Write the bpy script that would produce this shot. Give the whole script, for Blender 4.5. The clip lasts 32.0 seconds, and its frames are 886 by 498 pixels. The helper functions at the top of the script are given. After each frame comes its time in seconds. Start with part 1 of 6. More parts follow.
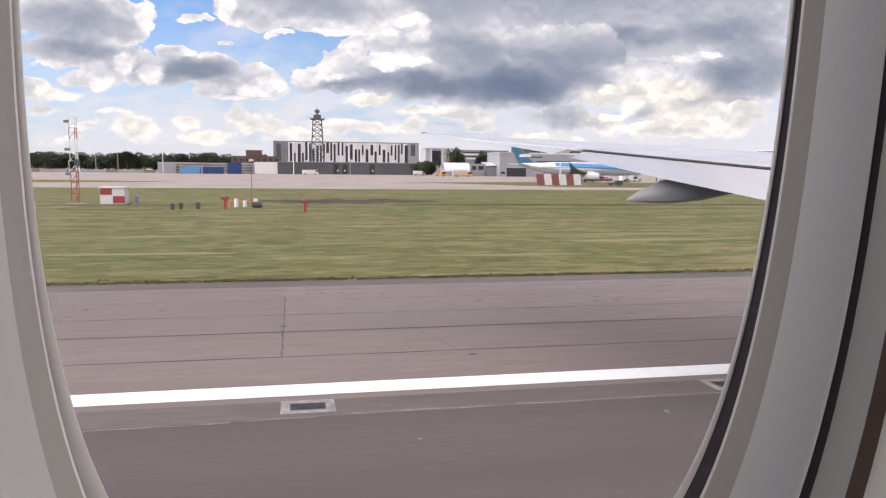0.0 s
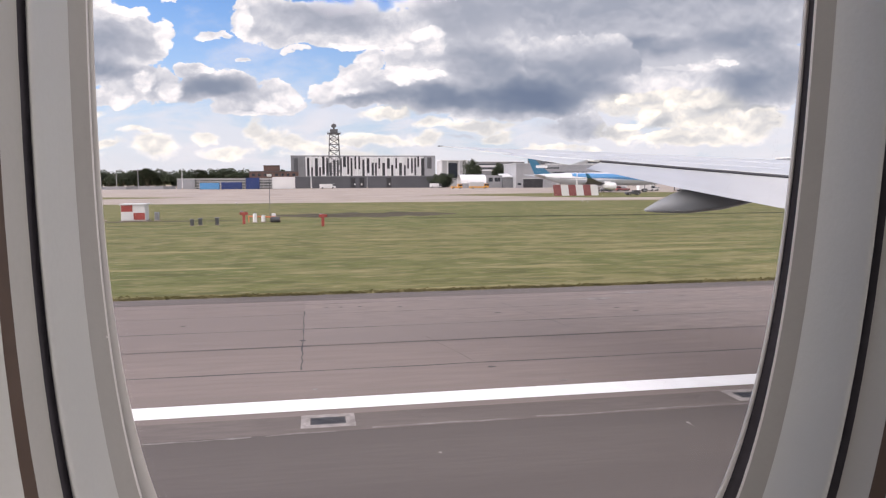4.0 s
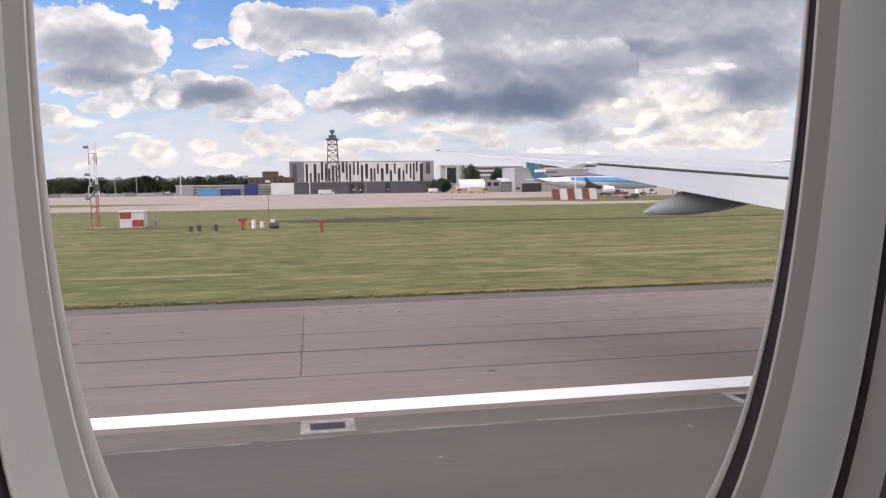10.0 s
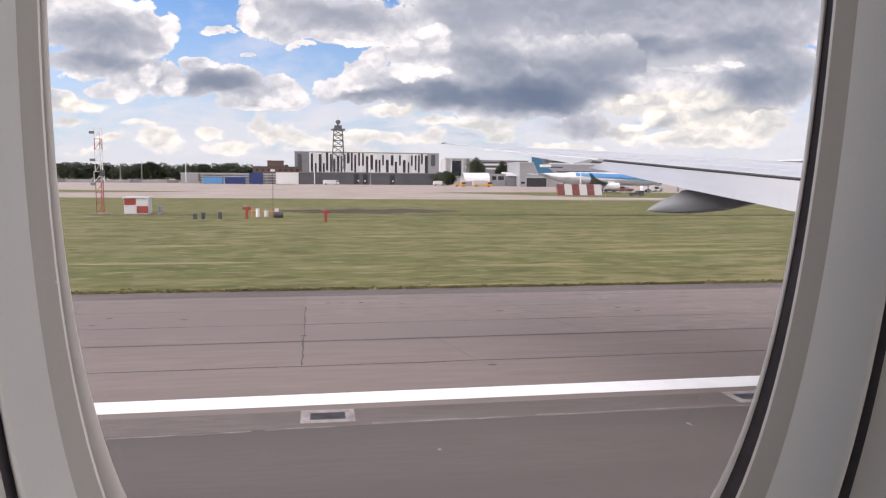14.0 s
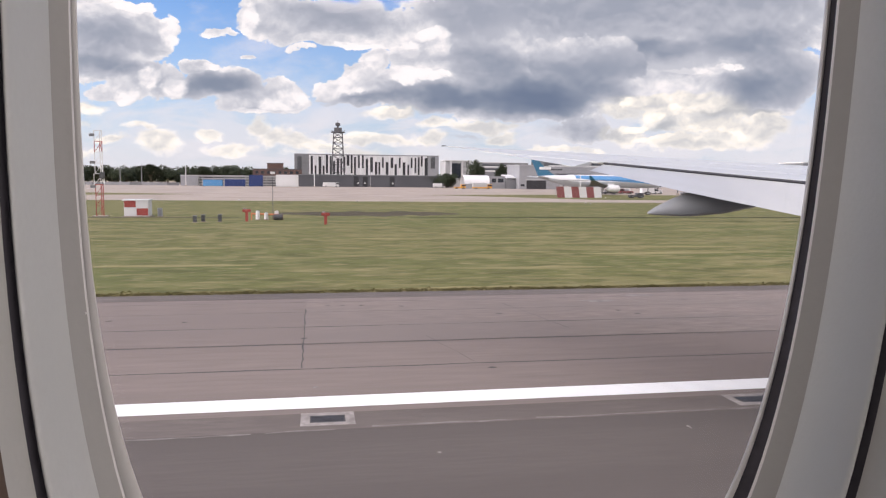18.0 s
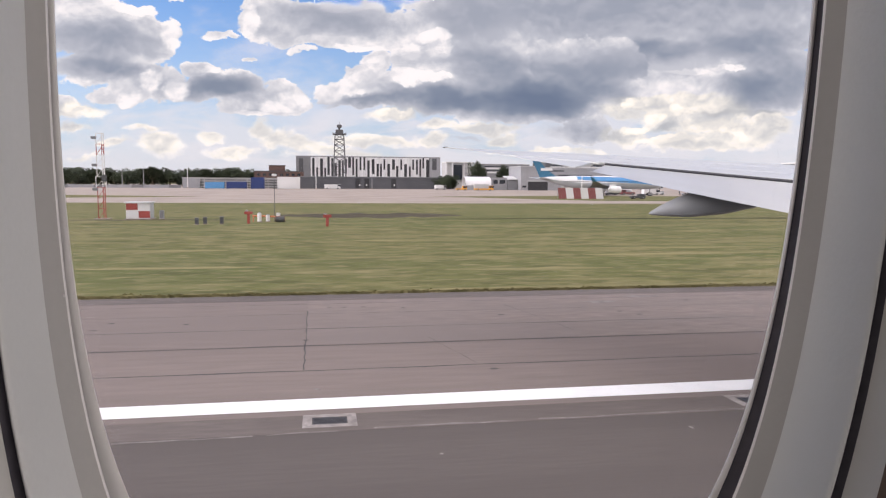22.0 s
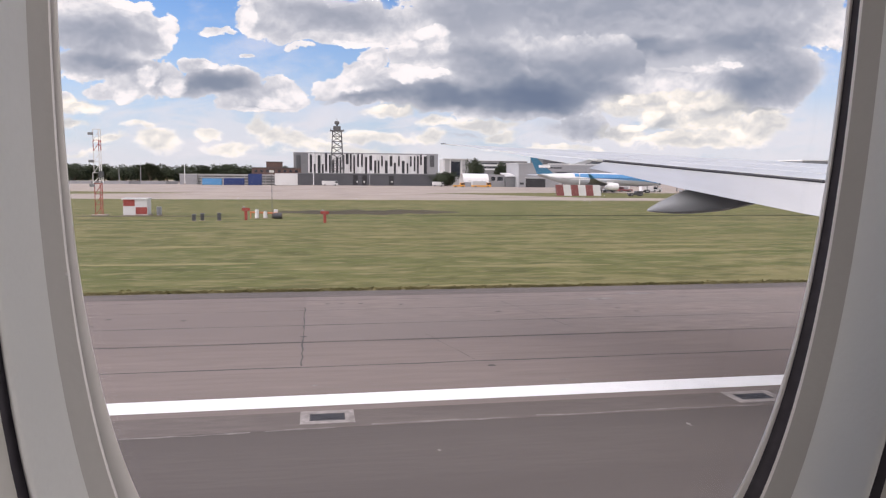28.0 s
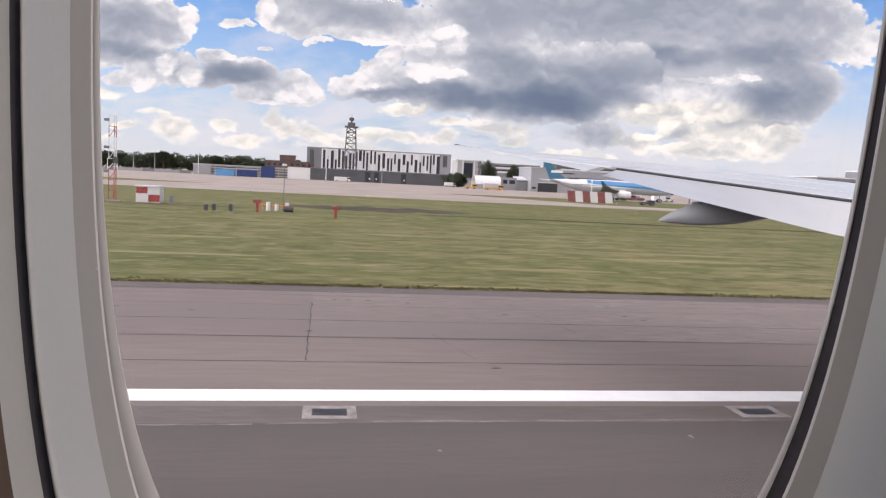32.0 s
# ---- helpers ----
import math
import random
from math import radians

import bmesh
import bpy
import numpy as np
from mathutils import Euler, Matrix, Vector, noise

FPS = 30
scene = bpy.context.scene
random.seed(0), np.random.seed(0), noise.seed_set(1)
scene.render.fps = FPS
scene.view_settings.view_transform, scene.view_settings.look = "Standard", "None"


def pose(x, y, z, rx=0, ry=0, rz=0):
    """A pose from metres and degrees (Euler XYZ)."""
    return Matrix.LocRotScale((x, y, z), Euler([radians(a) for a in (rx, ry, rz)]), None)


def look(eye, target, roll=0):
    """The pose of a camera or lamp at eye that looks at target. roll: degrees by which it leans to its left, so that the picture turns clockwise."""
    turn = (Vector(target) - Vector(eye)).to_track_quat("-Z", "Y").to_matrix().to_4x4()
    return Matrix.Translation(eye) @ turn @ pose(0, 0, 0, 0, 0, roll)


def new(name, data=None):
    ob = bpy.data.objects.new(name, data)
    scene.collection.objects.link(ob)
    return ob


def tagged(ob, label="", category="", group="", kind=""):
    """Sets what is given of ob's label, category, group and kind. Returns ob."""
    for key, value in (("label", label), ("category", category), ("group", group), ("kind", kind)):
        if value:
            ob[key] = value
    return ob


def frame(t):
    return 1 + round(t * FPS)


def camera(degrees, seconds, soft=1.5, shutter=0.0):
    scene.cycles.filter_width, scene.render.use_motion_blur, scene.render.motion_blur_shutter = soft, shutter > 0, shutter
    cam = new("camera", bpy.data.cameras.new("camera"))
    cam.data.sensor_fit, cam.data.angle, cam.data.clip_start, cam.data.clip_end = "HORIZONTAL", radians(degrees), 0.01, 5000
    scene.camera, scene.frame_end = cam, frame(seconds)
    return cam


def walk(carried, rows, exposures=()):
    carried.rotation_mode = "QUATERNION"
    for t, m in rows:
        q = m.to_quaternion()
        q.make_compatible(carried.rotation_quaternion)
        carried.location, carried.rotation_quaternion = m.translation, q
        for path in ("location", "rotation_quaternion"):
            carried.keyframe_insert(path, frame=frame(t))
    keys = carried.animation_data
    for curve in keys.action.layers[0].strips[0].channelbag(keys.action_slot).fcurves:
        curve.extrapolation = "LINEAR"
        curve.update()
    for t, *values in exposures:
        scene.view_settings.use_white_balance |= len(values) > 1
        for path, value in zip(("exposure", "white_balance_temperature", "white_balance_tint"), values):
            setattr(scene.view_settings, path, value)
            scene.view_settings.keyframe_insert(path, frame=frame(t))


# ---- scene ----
cam = camera(61.0, 32.0, soft=1.25)
PATH = [  # in the cabin's own place
    (0.0, pose(0.0009, -0.0089, 5.5006, 83.63, -0.62, -11.80)),
    (0.5, pose(0.0041, -0.0080, 5.5029, 83.67, -0.48, -11.77)),
    (1.0, pose(0.0038, -0.0097, 5.5048, 83.83, -0.18, -11.74)),
    (1.5, pose(0.0059, -0.0145, 5.5076, 84.01, -0.07, -11.59)),
    (2.0, pose(0.0040, -0.0202, 5.5119, 84.10, -0.21, -11.28)),
    (2.5, pose(-0.0087, -0.0205, 5.5160, 84.09, -0.36, -10.85)),
    (3.0, pose(-0.0161, -0.0199, 5.5191, 84.14, -0.26, -10.55)),
    (3.5, pose(-0.0128, -0.0258, 5.5215, 84.32, 0.01, -10.44)),
    (4.0, pose(-0.0114, -0.0301, 5.5224, 84.55, 0.23, -10.55)),
    (4.5, pose(-0.0131, -0.0250, 5.5198, 84.75, 0.46, -10.69)),
    (6.5, pose(-0.0176, -0.0278, 5.5126, 85.60, -1.06, -10.57)),
    (7.0, pose(-0.0133, -0.0210, 5.5099, 85.56, -0.91, -10.34)),
    (7.5, pose(-0.0083, -0.0200, 5.5080, 85.51, -0.88, -10.24)),
    (8.0, pose(-0.0059, -0.0186, 5.5057, 85.46, -0.73, -10.11)),
    (8.5, pose(-0.0064, -0.0162, 5.5031, 85.38, -0.46, -10.09)),
    (9.0, pose(-0.0052, -0.0157, 5.5010, 85.25, -0.10, -10.23)),
    (9.5, pose(-0.0013, -0.0114, 5.4990, 85.09, 0.33, -10.41)),
    (10.0, pose(0.0018, -0.0070, 5.4976, 84.92, 0.66, -10.65)),
    (10.5, pose(0.0031, -0.0122, 5.4970, 84.75, 0.78, -10.92)),
    (11.0, pose(0.0037, -0.0173, 5.4969, 84.57, 0.70, -11.11)),
    (11.5, pose(0.0040, -0.0135, 5.4976, 84.39, 0.37, -11.09)),
    (12.0, pose(0.0038, -0.0086, 5.4982, 84.24, -0.03, -11.01)),
    (12.5, pose(0.0012, -0.0068, 5.4978, 84.17, -0.31, -10.83)),
    (13.0, pose(-0.0011, -0.0062, 5.4976, 84.21, -0.50, -10.64)),
    (13.5, pose(0.0007, -0.0064, 5.4985, 84.30, -0.63, -10.41)),
    (15.5, pose(-0.0044, -0.0025, 5.5029, 84.57, -0.40, -10.06)),
    (16.0, pose(0.0011, -0.0029, 5.5042, 84.65, -0.43, -10.16)),
    (16.5, pose(0.0010, -0.0060, 5.5058, 84.73, -0.49, -10.22)),
    (17.0, pose(-0.0020, -0.0064, 5.5074, 84.73, -0.55, -10.27)),
    (17.5, pose(-0.0058, -0.0099, 5.5096, 84.65, -0.60, -10.31)),
    (18.0, pose(-0.0077, -0.0141, 5.5118, 84.56, -0.60, -10.30)),
    (18.5, pose(-0.0072, -0.0098, 5.5132, 84.51, -0.53, -10.26)),
    (19.0, pose(-0.0080, -0.0064, 5.5138, 84.48, -0.48, -10.17)),
    (19.5, pose(-0.0059, -0.0097, 5.5132, 84.50, -0.46, -10.13)),
    (20.0, pose(-0.0017, -0.0121, 5.5114, 84.55, -0.46, -10.08)),
    (20.5, pose(-0.0027, -0.0125, 5.5095, 84.57, -0.42, -10.08)),
    (21.0, pose(-0.0047, -0.0135, 5.5077, 84.57, -0.35, -10.11)),
    (21.5, pose(-0.0028, -0.0139, 5.5059, 84.61, -0.35, -10.14)),
    (22.0, pose(-0.0000, -0.0126, 5.5039, 84.68, -0.40, -10.18)),
    (22.5, pose(-0.0001, -0.0156, 5.5021, 84.72, -0.43, -10.25)),
    (23.0, pose(-0.0010, -0.0212, 5.5011, 84.72, -0.43, -10.35)),
    (23.5, pose(-0.0013, -0.0155, 5.5001, 84.70, -0.43, -10.35)),
    (24.0, pose(-0.0031, -0.0072, 5.4990, 84.67, -0.40, -10.36)),
    (24.5, pose(-0.0029, -0.0075, 5.4984, 84.64, -0.35, -10.36)),
    (25.0, pose(0.0001, -0.0094, 5.4980, 84.61, -0.32, -10.42)),
    (25.5, pose(0.0016, -0.0080, 5.4975, 84.58, -0.35, -10.38)),
    (27.5, pose(-0.0029, -0.0013, 5.4960, 84.41, -0.40, -10.41)),
    (28.0, pose(-0.0067, 0.0030, 5.4952, 84.44, -0.50, -10.36)),
    (28.5, pose(-0.0083, -0.0008, 5.4949, 84.57, -0.59, -10.38)),
    (29.0, pose(-0.0074, -0.0046, 5.4942, 84.79, -0.66, -10.30)),
    (29.5, pose(-0.0041, -0.0011, 5.4928, 85.05, -0.66, -10.20)),
    (30.0, pose(-0.0024, -0.0003, 5.4922, 85.22, -0.63, -10.17)),
    (30.5, pose(-0.0027, -0.0000, 5.4925, 85.21, -0.79, -10.07)),
    (31.0, pose(-0.0041, 0.0042, 5.4936, 85.06, -1.25, -9.88)),
    (31.5, pose(-0.0085, 0.0034, 5.4958, 84.80, -1.99, -9.69)),
    (32.0, pose(-0.0131, 0.0023, 5.4989, 84.45, -2.98, -9.43)),
]
AT = -118.8  # where along the runway the aircraft stands
walk(cam, [(t, Matrix.Translation((AT, 0, 0)) @ m) for t, m in PATH], [(0.0, 0.0, 6750, 20), (4.5, 0.0, 6750, 20), (8.0, -0.10, 6750, 20), (10.0, -0.08, 6750, 20), (13.0, -0.03, 6750, 20), (22.0, -0.09, 6750, 20), (32.0, -0.10, 6700, 20)])

# ---- sky, sun ----
SKY_TURN = pose(0, 0, 0, 84.3, -0.45, -9.3).to_3x3()
LUMPS = (  # centre across, centre up, half width, half height on the sky, in thousandths; weight in tenths
    (-476, 305, 105, 59, 10), (-412, 290, 56, 47, 10), (-544, 279, 45, 53, 10), (-386, 235, 63, 35, 10), (-446, 240, 60, 18, 7),
    (-427, 217, 53, 17, 8), (-506, 198, 68, 21, 9), (-285, 225, 74, 26, 10), (-310, 249, 30, 15, 10), (-352, 230, 41, 29, 10),
    (-192, 207, 44, 29, 10), (-247, 199, 53, 17, 10), (-285, 298, 30, 14, 8), (-239, 258, 17, 4, 9), (-364, 282, 35, 18, 7),
    (-131, 313, 105, 35, 10), (-191, 288, 29, 14, 9))
LUMPS_HIGH = (
    (-365, 286, 30, 36, 10), (-395, 307, 45, 26, 10), (-213, 318, 50, 39, 10), (-168, 294, 48, 21, 10), (-116, 285, 60, 15, 10), (-435, 258, 60, 23, 10), (-270, 300, 26, 8, 8), (-341, 345, 53, 8, 7))
MASS = (
    (-52, 301, 53, 30, 10), (-108, 217, 54, 27, 10), (-71, 250, 26, 33, 10), (-93, 234, 41, 27, 10), (-22, 267, 39, 50, 10),
    (-48, 215, 75, 29, 10), (57, 234, 120, 65, 12), (132, 219, 158, 53, 12), (215, 264, 94, 42, 12), (50, 301, 128, 57, 12),
    (298, 316, 331, 71, 14), (380, 260, 150, 48, 14), (437, 226, 83, 57, 14), (207, 165, 63, 30, 9), (343, 230, 143, 53, 14))
LOW_LEFT = (
    (-465, 194, 34, 11, 10), (-473, 171, 29, 8, 10), (-418, 148, 21, 7, 10), (-355, 145, 29, 15, 11), (-285, 151, 17, 7, 10), (-228, 165, 15, 17, 11), (-210, 149, 32, 15, 10), (-180, 144, 34, 11, 10), (-258, 133, 34, 8, 9), (-375, 164, 30, 6, 8), (-78, 150, 68, 8, 10), (-146, 136, 45, 9, 9), (-52, 184, 38, 7, 11), (-108, 128, 90, 8, 8), (-454, 134, 38, 6, 7))
LOW_RIGHT = (
    (12, 171, 30, 8, 10), (72, 168, 53, 10, 11), (91, 155, 26, 11, 12), (267, 194, 41, 15, 11), (313, 208, 75, 8, 12), (350, 181, 83, 26, 14), (410, 159, 64, 21, 14), (260, 159, 38, 15, 12), (358, 147, 75, 14, 13), (1, 154, 34, 11, 10), (452, 168, 38, 19, 12), (162, 136, 105, 6, 9))
SHADED = (
    (-440, 282, 95, 32, 5.2), (-440, 250, 90, 16, 6.2), (-283, 222, 78, 20, 6.8), (-360, 225, 35, 14, 4.6), (-213, 193, 35, 5, 4),
    (-134, 318, 120, 26, 5), (-71, 202, 83, 10, 6.4), (27, 204, 105, 24, 7.6), (132, 208, 105, 33, 8.8), (83, 252, 71, 42, 5.8),
    (211, 245, 79, 27, 4.8), (215, 226, 53, 29, 6.4), (-18, 211, 45, 14, 5))
SHADED_RIGHT = (
    (485, 232, 52, 50, 5.6), (455, 262, 60, 30, 5.4),
    (275, 330, 331, 60, 4.9), (305, 273, 75, 18, 6.4), (410, 285, 113, 29, 6), (437, 217, 59, 32, 6.8), (440, 184, 46, 5, 4.5),
    (192, 161, 88, 22, 4.3), (313, 168, 26, 9, 4.4), (50, 153, 33, 5, 4), (50, 316, 75, 33, 4.8), (246, 217, 27, 17, 5),
    (-484, 177, 35, 8, 3), (380, 185, 26, 5, 3.6), (-266, 153, 30, 5, 2.6))
GREY_HEAD = (
    (151, 273, 26, 23, 10), (200, 277, 33, 26, 10), (249, 268, 38, 26, 10), (275, 252, 21, 20, 10), (207, 245, 75, 23, 10),
    (162, 249, 38, 20, 10))
TOWERS_LEFT = (
    (-180, 209, 26, 17, 10), (-202, 198, 33, 11, 10), (-236, 189, 38, 6, 9), (-294, 248, 17, 8, 10), (-337, 222, 24, 20, 10), (-371, 235, 21, 23, 9), (-401, 211, 23, 14, 10), (-347, 297, 17, 26, 9), (-397, 325, 45, 7, 9), (-236, 314, 15, 29, 9), (-465, 195, 30, 9, 10), (-168, 273, 26, 6, 9))
TOWERS_RIGHT = (
    (-108, 223, 30, 20, 10), (-71, 250, 17, 24, 10), (-90, 237, 21, 18, 10), (-35, 229, 23, 17, 10), (1, 234, 36, 9, 10), (-29, 273, 17, 20, 10), (12, 276, 26, 23, 9), (5, 294, 35, 11, 9), (-101, 279, 45, 6, 9), (398, 247, 30, 6, 10), (337, 243, 50, 5, 10), (-51, 185, 35, 7, 10), (275, 205, 30, 11, 9), (316, 189, 53, 14, 9), (380, 168, 56, 15, 9), (324, 151, 60, 9, 9), (275, 169, 30, 11, 9))


def make_sky():
    world = bpy.data.worlds.new("sky")
    scene.world = world
    world.use_nodes = True
    nt = world.node_tree
    nt.nodes.clear()
    N, L = nt.nodes.new, nt.links.new

    def math_node(op, a, b=None, c=None, clamp=False):
        n = N("ShaderNodeMath")
        n.operation, n.use_clamp = op, clamp
        for i, v in enumerate((a, b, c)):
            if v is None:
                continue
            if isinstance(v, (int, float)):
                n.inputs[i].default_value = v
            else:
                L(v, n.inputs[i])
        return n.outputs[0]

    def vec(op, a, b):
        n = N("ShaderNodeVectorMath")
        n.operation = op
        for i, v in enumerate((a, b)):
            if isinstance(v, (tuple, Vector)):
                n.inputs[i].default_value = v
            else:
                L(v, n.inputs[i])
        return n

    def step(v, lo, hi):
        n = N("ShaderNodeMapRange")
        n.interpolation_type = "SMOOTHSTEP"
        L(v, n.inputs[0])
        n.inputs[1].default_value, n.inputs[2].default_value = lo, hi
        return n.outputs[0]

    def mixed(f, a, b):
        n = N("ShaderNodeMix")
        n.data_type = "RGBA"
        if isinstance(f, (int, float)):
            n.inputs[0].default_value = f
        else:
            L(f, n.inputs[0])
        for i, v in ((6, a), (7, b)):
            if isinstance(v, tuple):
                n.inputs[i].default_value = (*v, 1)
            else:
                L(v, n.inputs[i])
        return n.outputs[2]

    way = N("ShaderNodeTexCoord").outputs["Generated"]
    right, up, back = (SKY_TURN.col[i].copy() for i in range(3))
    ahead = vec("DOT_PRODUCT", way, -back).outputs["Value"]
    front = math_node("MAXIMUM", ahead, 0.08)
    u = math_node("DIVIDE", vec("DOT_PRODUCT", way, right).outputs["Value"], front)
    v = math_node("DIVIDE", vec("DOT_PRODUCT", way, up).outputs["Value"], front)
    comb = N("ShaderNodeCombineXYZ")
    L(u, comb.inputs[0]), L(v, comb.inputs[1])
    flat = comb.outputs[0]

    def fbm(scale, detail, rough, squash=1.0, dist=0.0):
        m = N("ShaderNodeMapping")
        L(flat, m.inputs[0])
        m.inputs["Scale"].default_value = (1, squash, 1)
        n = N("ShaderNodeTexNoise")
        n.inputs["Scale"].default_value, n.inputs["Detail"].default_value = scale, detail
        n.inputs["Roughness"].default_value, n.inputs["Distortion"].default_value = rough, dist
        L(m.outputs[0], n.inputs["Vector"])
        return n

    # billows at two sizes bend the clouds' outlines
    def shifted(base, scale, detail, squash, amount):
        n = fbm(scale, detail, 0.6, squash)
        o = vec("SUBTRACT", n.outputs["Color"], (0.5, 0.5, 0.5)).outputs[0]
        sc = N("ShaderNodeVectorMath")
        sc.operation = "SCALE"
        L(o, sc.inputs[0])
        sc.inputs["Scale"].default_value = amount
        return vec("ADD", base, sc.outputs[0]).outputs[0]

    soft = shifted(flat, 7.0, 3, 1.5, 0.045)
    bent = shifted(soft, 30.0, 4, 1.3, 0.020)

    def field(blobs, at, far, close, blend=0.02):
        total = None
        for cx, cy, rx, ry, w in blobs:
            d = vec("SUBTRACT", at, (cx / 1000, cy / 1000, 0)).outputs[0]
            d = vec("MULTIPLY", d, (1000 / rx, 1000 / ry, 0)).outputs[0]
            ln = N("ShaderNodeVectorMath")
            ln.operation = "LENGTH"
            L(d, ln.inputs[0])
            m = N("ShaderNodeMapRange")
            m.interpolation_type = "SMOOTHSTEP"
            L(ln.outputs["Value"], m.inputs[0])
            m.inputs[1].default_value, m.inputs[2].default_value = far, close
            m.inputs[4].default_value = w / 10
            total = m.outputs[0] if total is None else math_node("SMOOTH_MAX", total, m.outputs[0], blend)
        return total

    def relief(scale, squash, dy):
        """Lit from above: how much denser the cloud is here than a little higher."""
        vals = []
        for o in (0.0, dy):
            m = N("ShaderNodeMapping")
            L(flat, m.inputs[0])
            m.inputs["Location"].default_value = (0, o, 0)
            m.inputs["Scale"].default_value = (1, squash, 1)
            n = N("ShaderNodeTexNoise")
            n.inputs["Scale"].default_value, n.inputs["Detail"].default_value, n.inputs["Roughness"].default_value = scale, 5, 0.55
            L(m.outputs[0], n.inputs["Vector"])
            vals.append(n.outputs["Fac"])
        return math_node("SUBTRACT", vals[0], vals[1])

    def puffs(scale, dy=0.0):
        """Rounded heads like a cauliflower's, high in the middle of each."""
        m, n = N("ShaderNodeMapping"), N("ShaderNodeTexVoronoi")
        L(soft, m.inputs[0])
        m.inputs["Location"].default_value = (0, dy, 0)
        m.inputs["Scale"].default_value = (1, 1.35, 1)
        n.feature, n.voronoi_dimensions = "SMOOTH_F1", "2D"
        n.inputs["Scale"].default_value, n.inputs["Detail"].default_value = scale, 4
        n.inputs["Roughness"].default_value, n.inputs["Smoothness"].default_value = 0.55, 0.35
        L(m.outputs[0], n.inputs["Vector"])
        n.normalize = True
        return math_node("SUBTRACT", 0.34, n.outputs["Distance"])

    nz = fbm(7.0, 8, 0.6, 1.9).outputs["Fac"]
    fine = fbm(34.0, 6, 0.6, 1.6).outputs["Fac"]
    heads = math_node("ADD", math_node("MULTIPLY", puffs(8.5), 0.6), math_node("MULTIPLY", puffs(25.0), 0.4))
    higher = math_node("ADD", math_node("MULTIPLY", puffs(8.5, 0.030), 0.6), math_node("MULTIPLY", puffs(25.0, 0.012), 0.4))
    edge = math_node("ADD", math_node("MULTIPLY", heads, 1.25), math_node("MULTIPLY_ADD", fine, 0.36, -0.18))
    edge = math_node("ADD", edge, math_node("MULTIPLY_ADD", nz, 0.5, -0.30))
    crisp = fbm(95.0, 5, 0.62, 1.3).outputs["Fac"]
    edge = math_node("ADD", edge, math_node("MULTIPLY_ADD", crisp, 0.42, -0.21))
    lit = math_node("ADD", math_node("MULTIPLY", math_node("SUBTRACT", heads, higher), 1.6), math_node("ADD", math_node("MULTIPLY", relief(9.0, 1.8, 0.03), 0.30), math_node("MULTIPLY", relief(42.0, 1.5, 0.009), 0.15)))

    nish = N("ShaderNodeTexSky")
    nish.sky_type, nish.sun_disc = "NISHITA", False
    nish.sun_elevation, nish.sun_rotation = SUN_ELEVATION, SUN_ROTATION
    nish.air_density, nish.dust_density = 1.0, 0.4
    clear = vec("MULTIPLY", nish.outputs[0], (0.086, 0.125, 0.178)).outputs[0]
    # thin haze low over the horizon, and veils of high cloud
    z = N("ShaderNodeSeparateXYZ")
    L(way, z.inputs[0])
    low = step(z.outputs[2], 0.24, -0.03)
    hazy = mixed(math_node("MULTIPLY", low, 0.80), clear, (0.63, 0.735, 0.86))
    wisps = step(math_node("ADD", nz, math_node("MULTIPLY", low, 0.16)), 0.50, 0.74)
    hazy = mixed(math_node("MULTIPLY", wisps, 0.45), hazy, (0.90, 0.90, 0.93))

    # streaks of thin cloud low over the land
    thin = fbm(6.5, 8, 0.64, 3.4, 0.6).outputs["Fac"]
    streaks = math_node("MULTIPLY", step(math_node("ADD", thin, math_node("MULTIPLY", step(u, -0.1, 0.45), 0.12)), 0.40, 0.60), step(v, 0.235, 0.165))
    hazy = mixed(math_node("MULTIPLY", streaks, 0.66), hazy, (0.83, 0.86, 0.90))

    def cover(blobs, lo, hi, ragged):
        return step(math_node("ADD", field(blobs, bent, 1.5, 0.15), math_node("MULTIPLY", edge, ragged)), lo, hi)

    ramp = N("ShaderNodeValToRGB")
    els = ramp.color_ramp.elements
    els[0].position, els[0].color = 0.0, (1.05, 1.06, 1.05, 1)
    els[1].position, els[1].color = 1.0, (0.165, 0.225, 0.325, 1)
    for p, c in ((0.22, (0.75, 0.795, 0.83, 1)), (0.40, (0.545, 0.60, 0.665, 1)), (0.56, (0.43, 0.485, 0.56, 1)), (0.78, (0.262, 0.325, 0.415, 1))):
        els.new(p).color = c
    shade = math_node("SMOOTH_MAX", field(SHADED, bent, 1.6, 0.2, 0.24), field(SHADED_RIGHT, bent, 1.6, 0.2, 0.24), 0.24)
    shade = math_node("MAXIMUM", math_node("MULTIPLY_ADD", shade, 1.08, -0.09), 0.0)
    shade = math_node("MULTIPLY", shade, math_node("MULTIPLY_ADD", nz, 0.70, 0.62))
    low_field = math_node("MAXIMUM", field(LOW_LEFT, bent, 1.95, 0.1), field(LOW_RIGHT, bent, 1.6, 0.1))
    banks = math_node("ADD", low_field, math_node("MULTIPLY", edge, 1.25))
    body = math_node("ADD", math_node("MAXIMUM", math_node("MAXIMUM", field(LUMPS, bent, 1.5, 0.15), field(LUMPS_HIGH, bent, 1.5, 0.15)), field(MASS, bent, 1.5, 0.15)), math_node("MULTIPLY", edge, 0.9))
    # thin, bright margins
    thick = step(math_node("MAXIMUM", body, math_node("MULTIPLY", banks, 0.9)), 0.45, 1.0)
    head = cover(GREY_HEAD, 0.42, 0.56, 0.6)
    head_tone = math_node("MULTIPLY_ADD", step(v, 0.298, 0.225), 0.50, 0.12)
    turn = N("ShaderNodeMix")
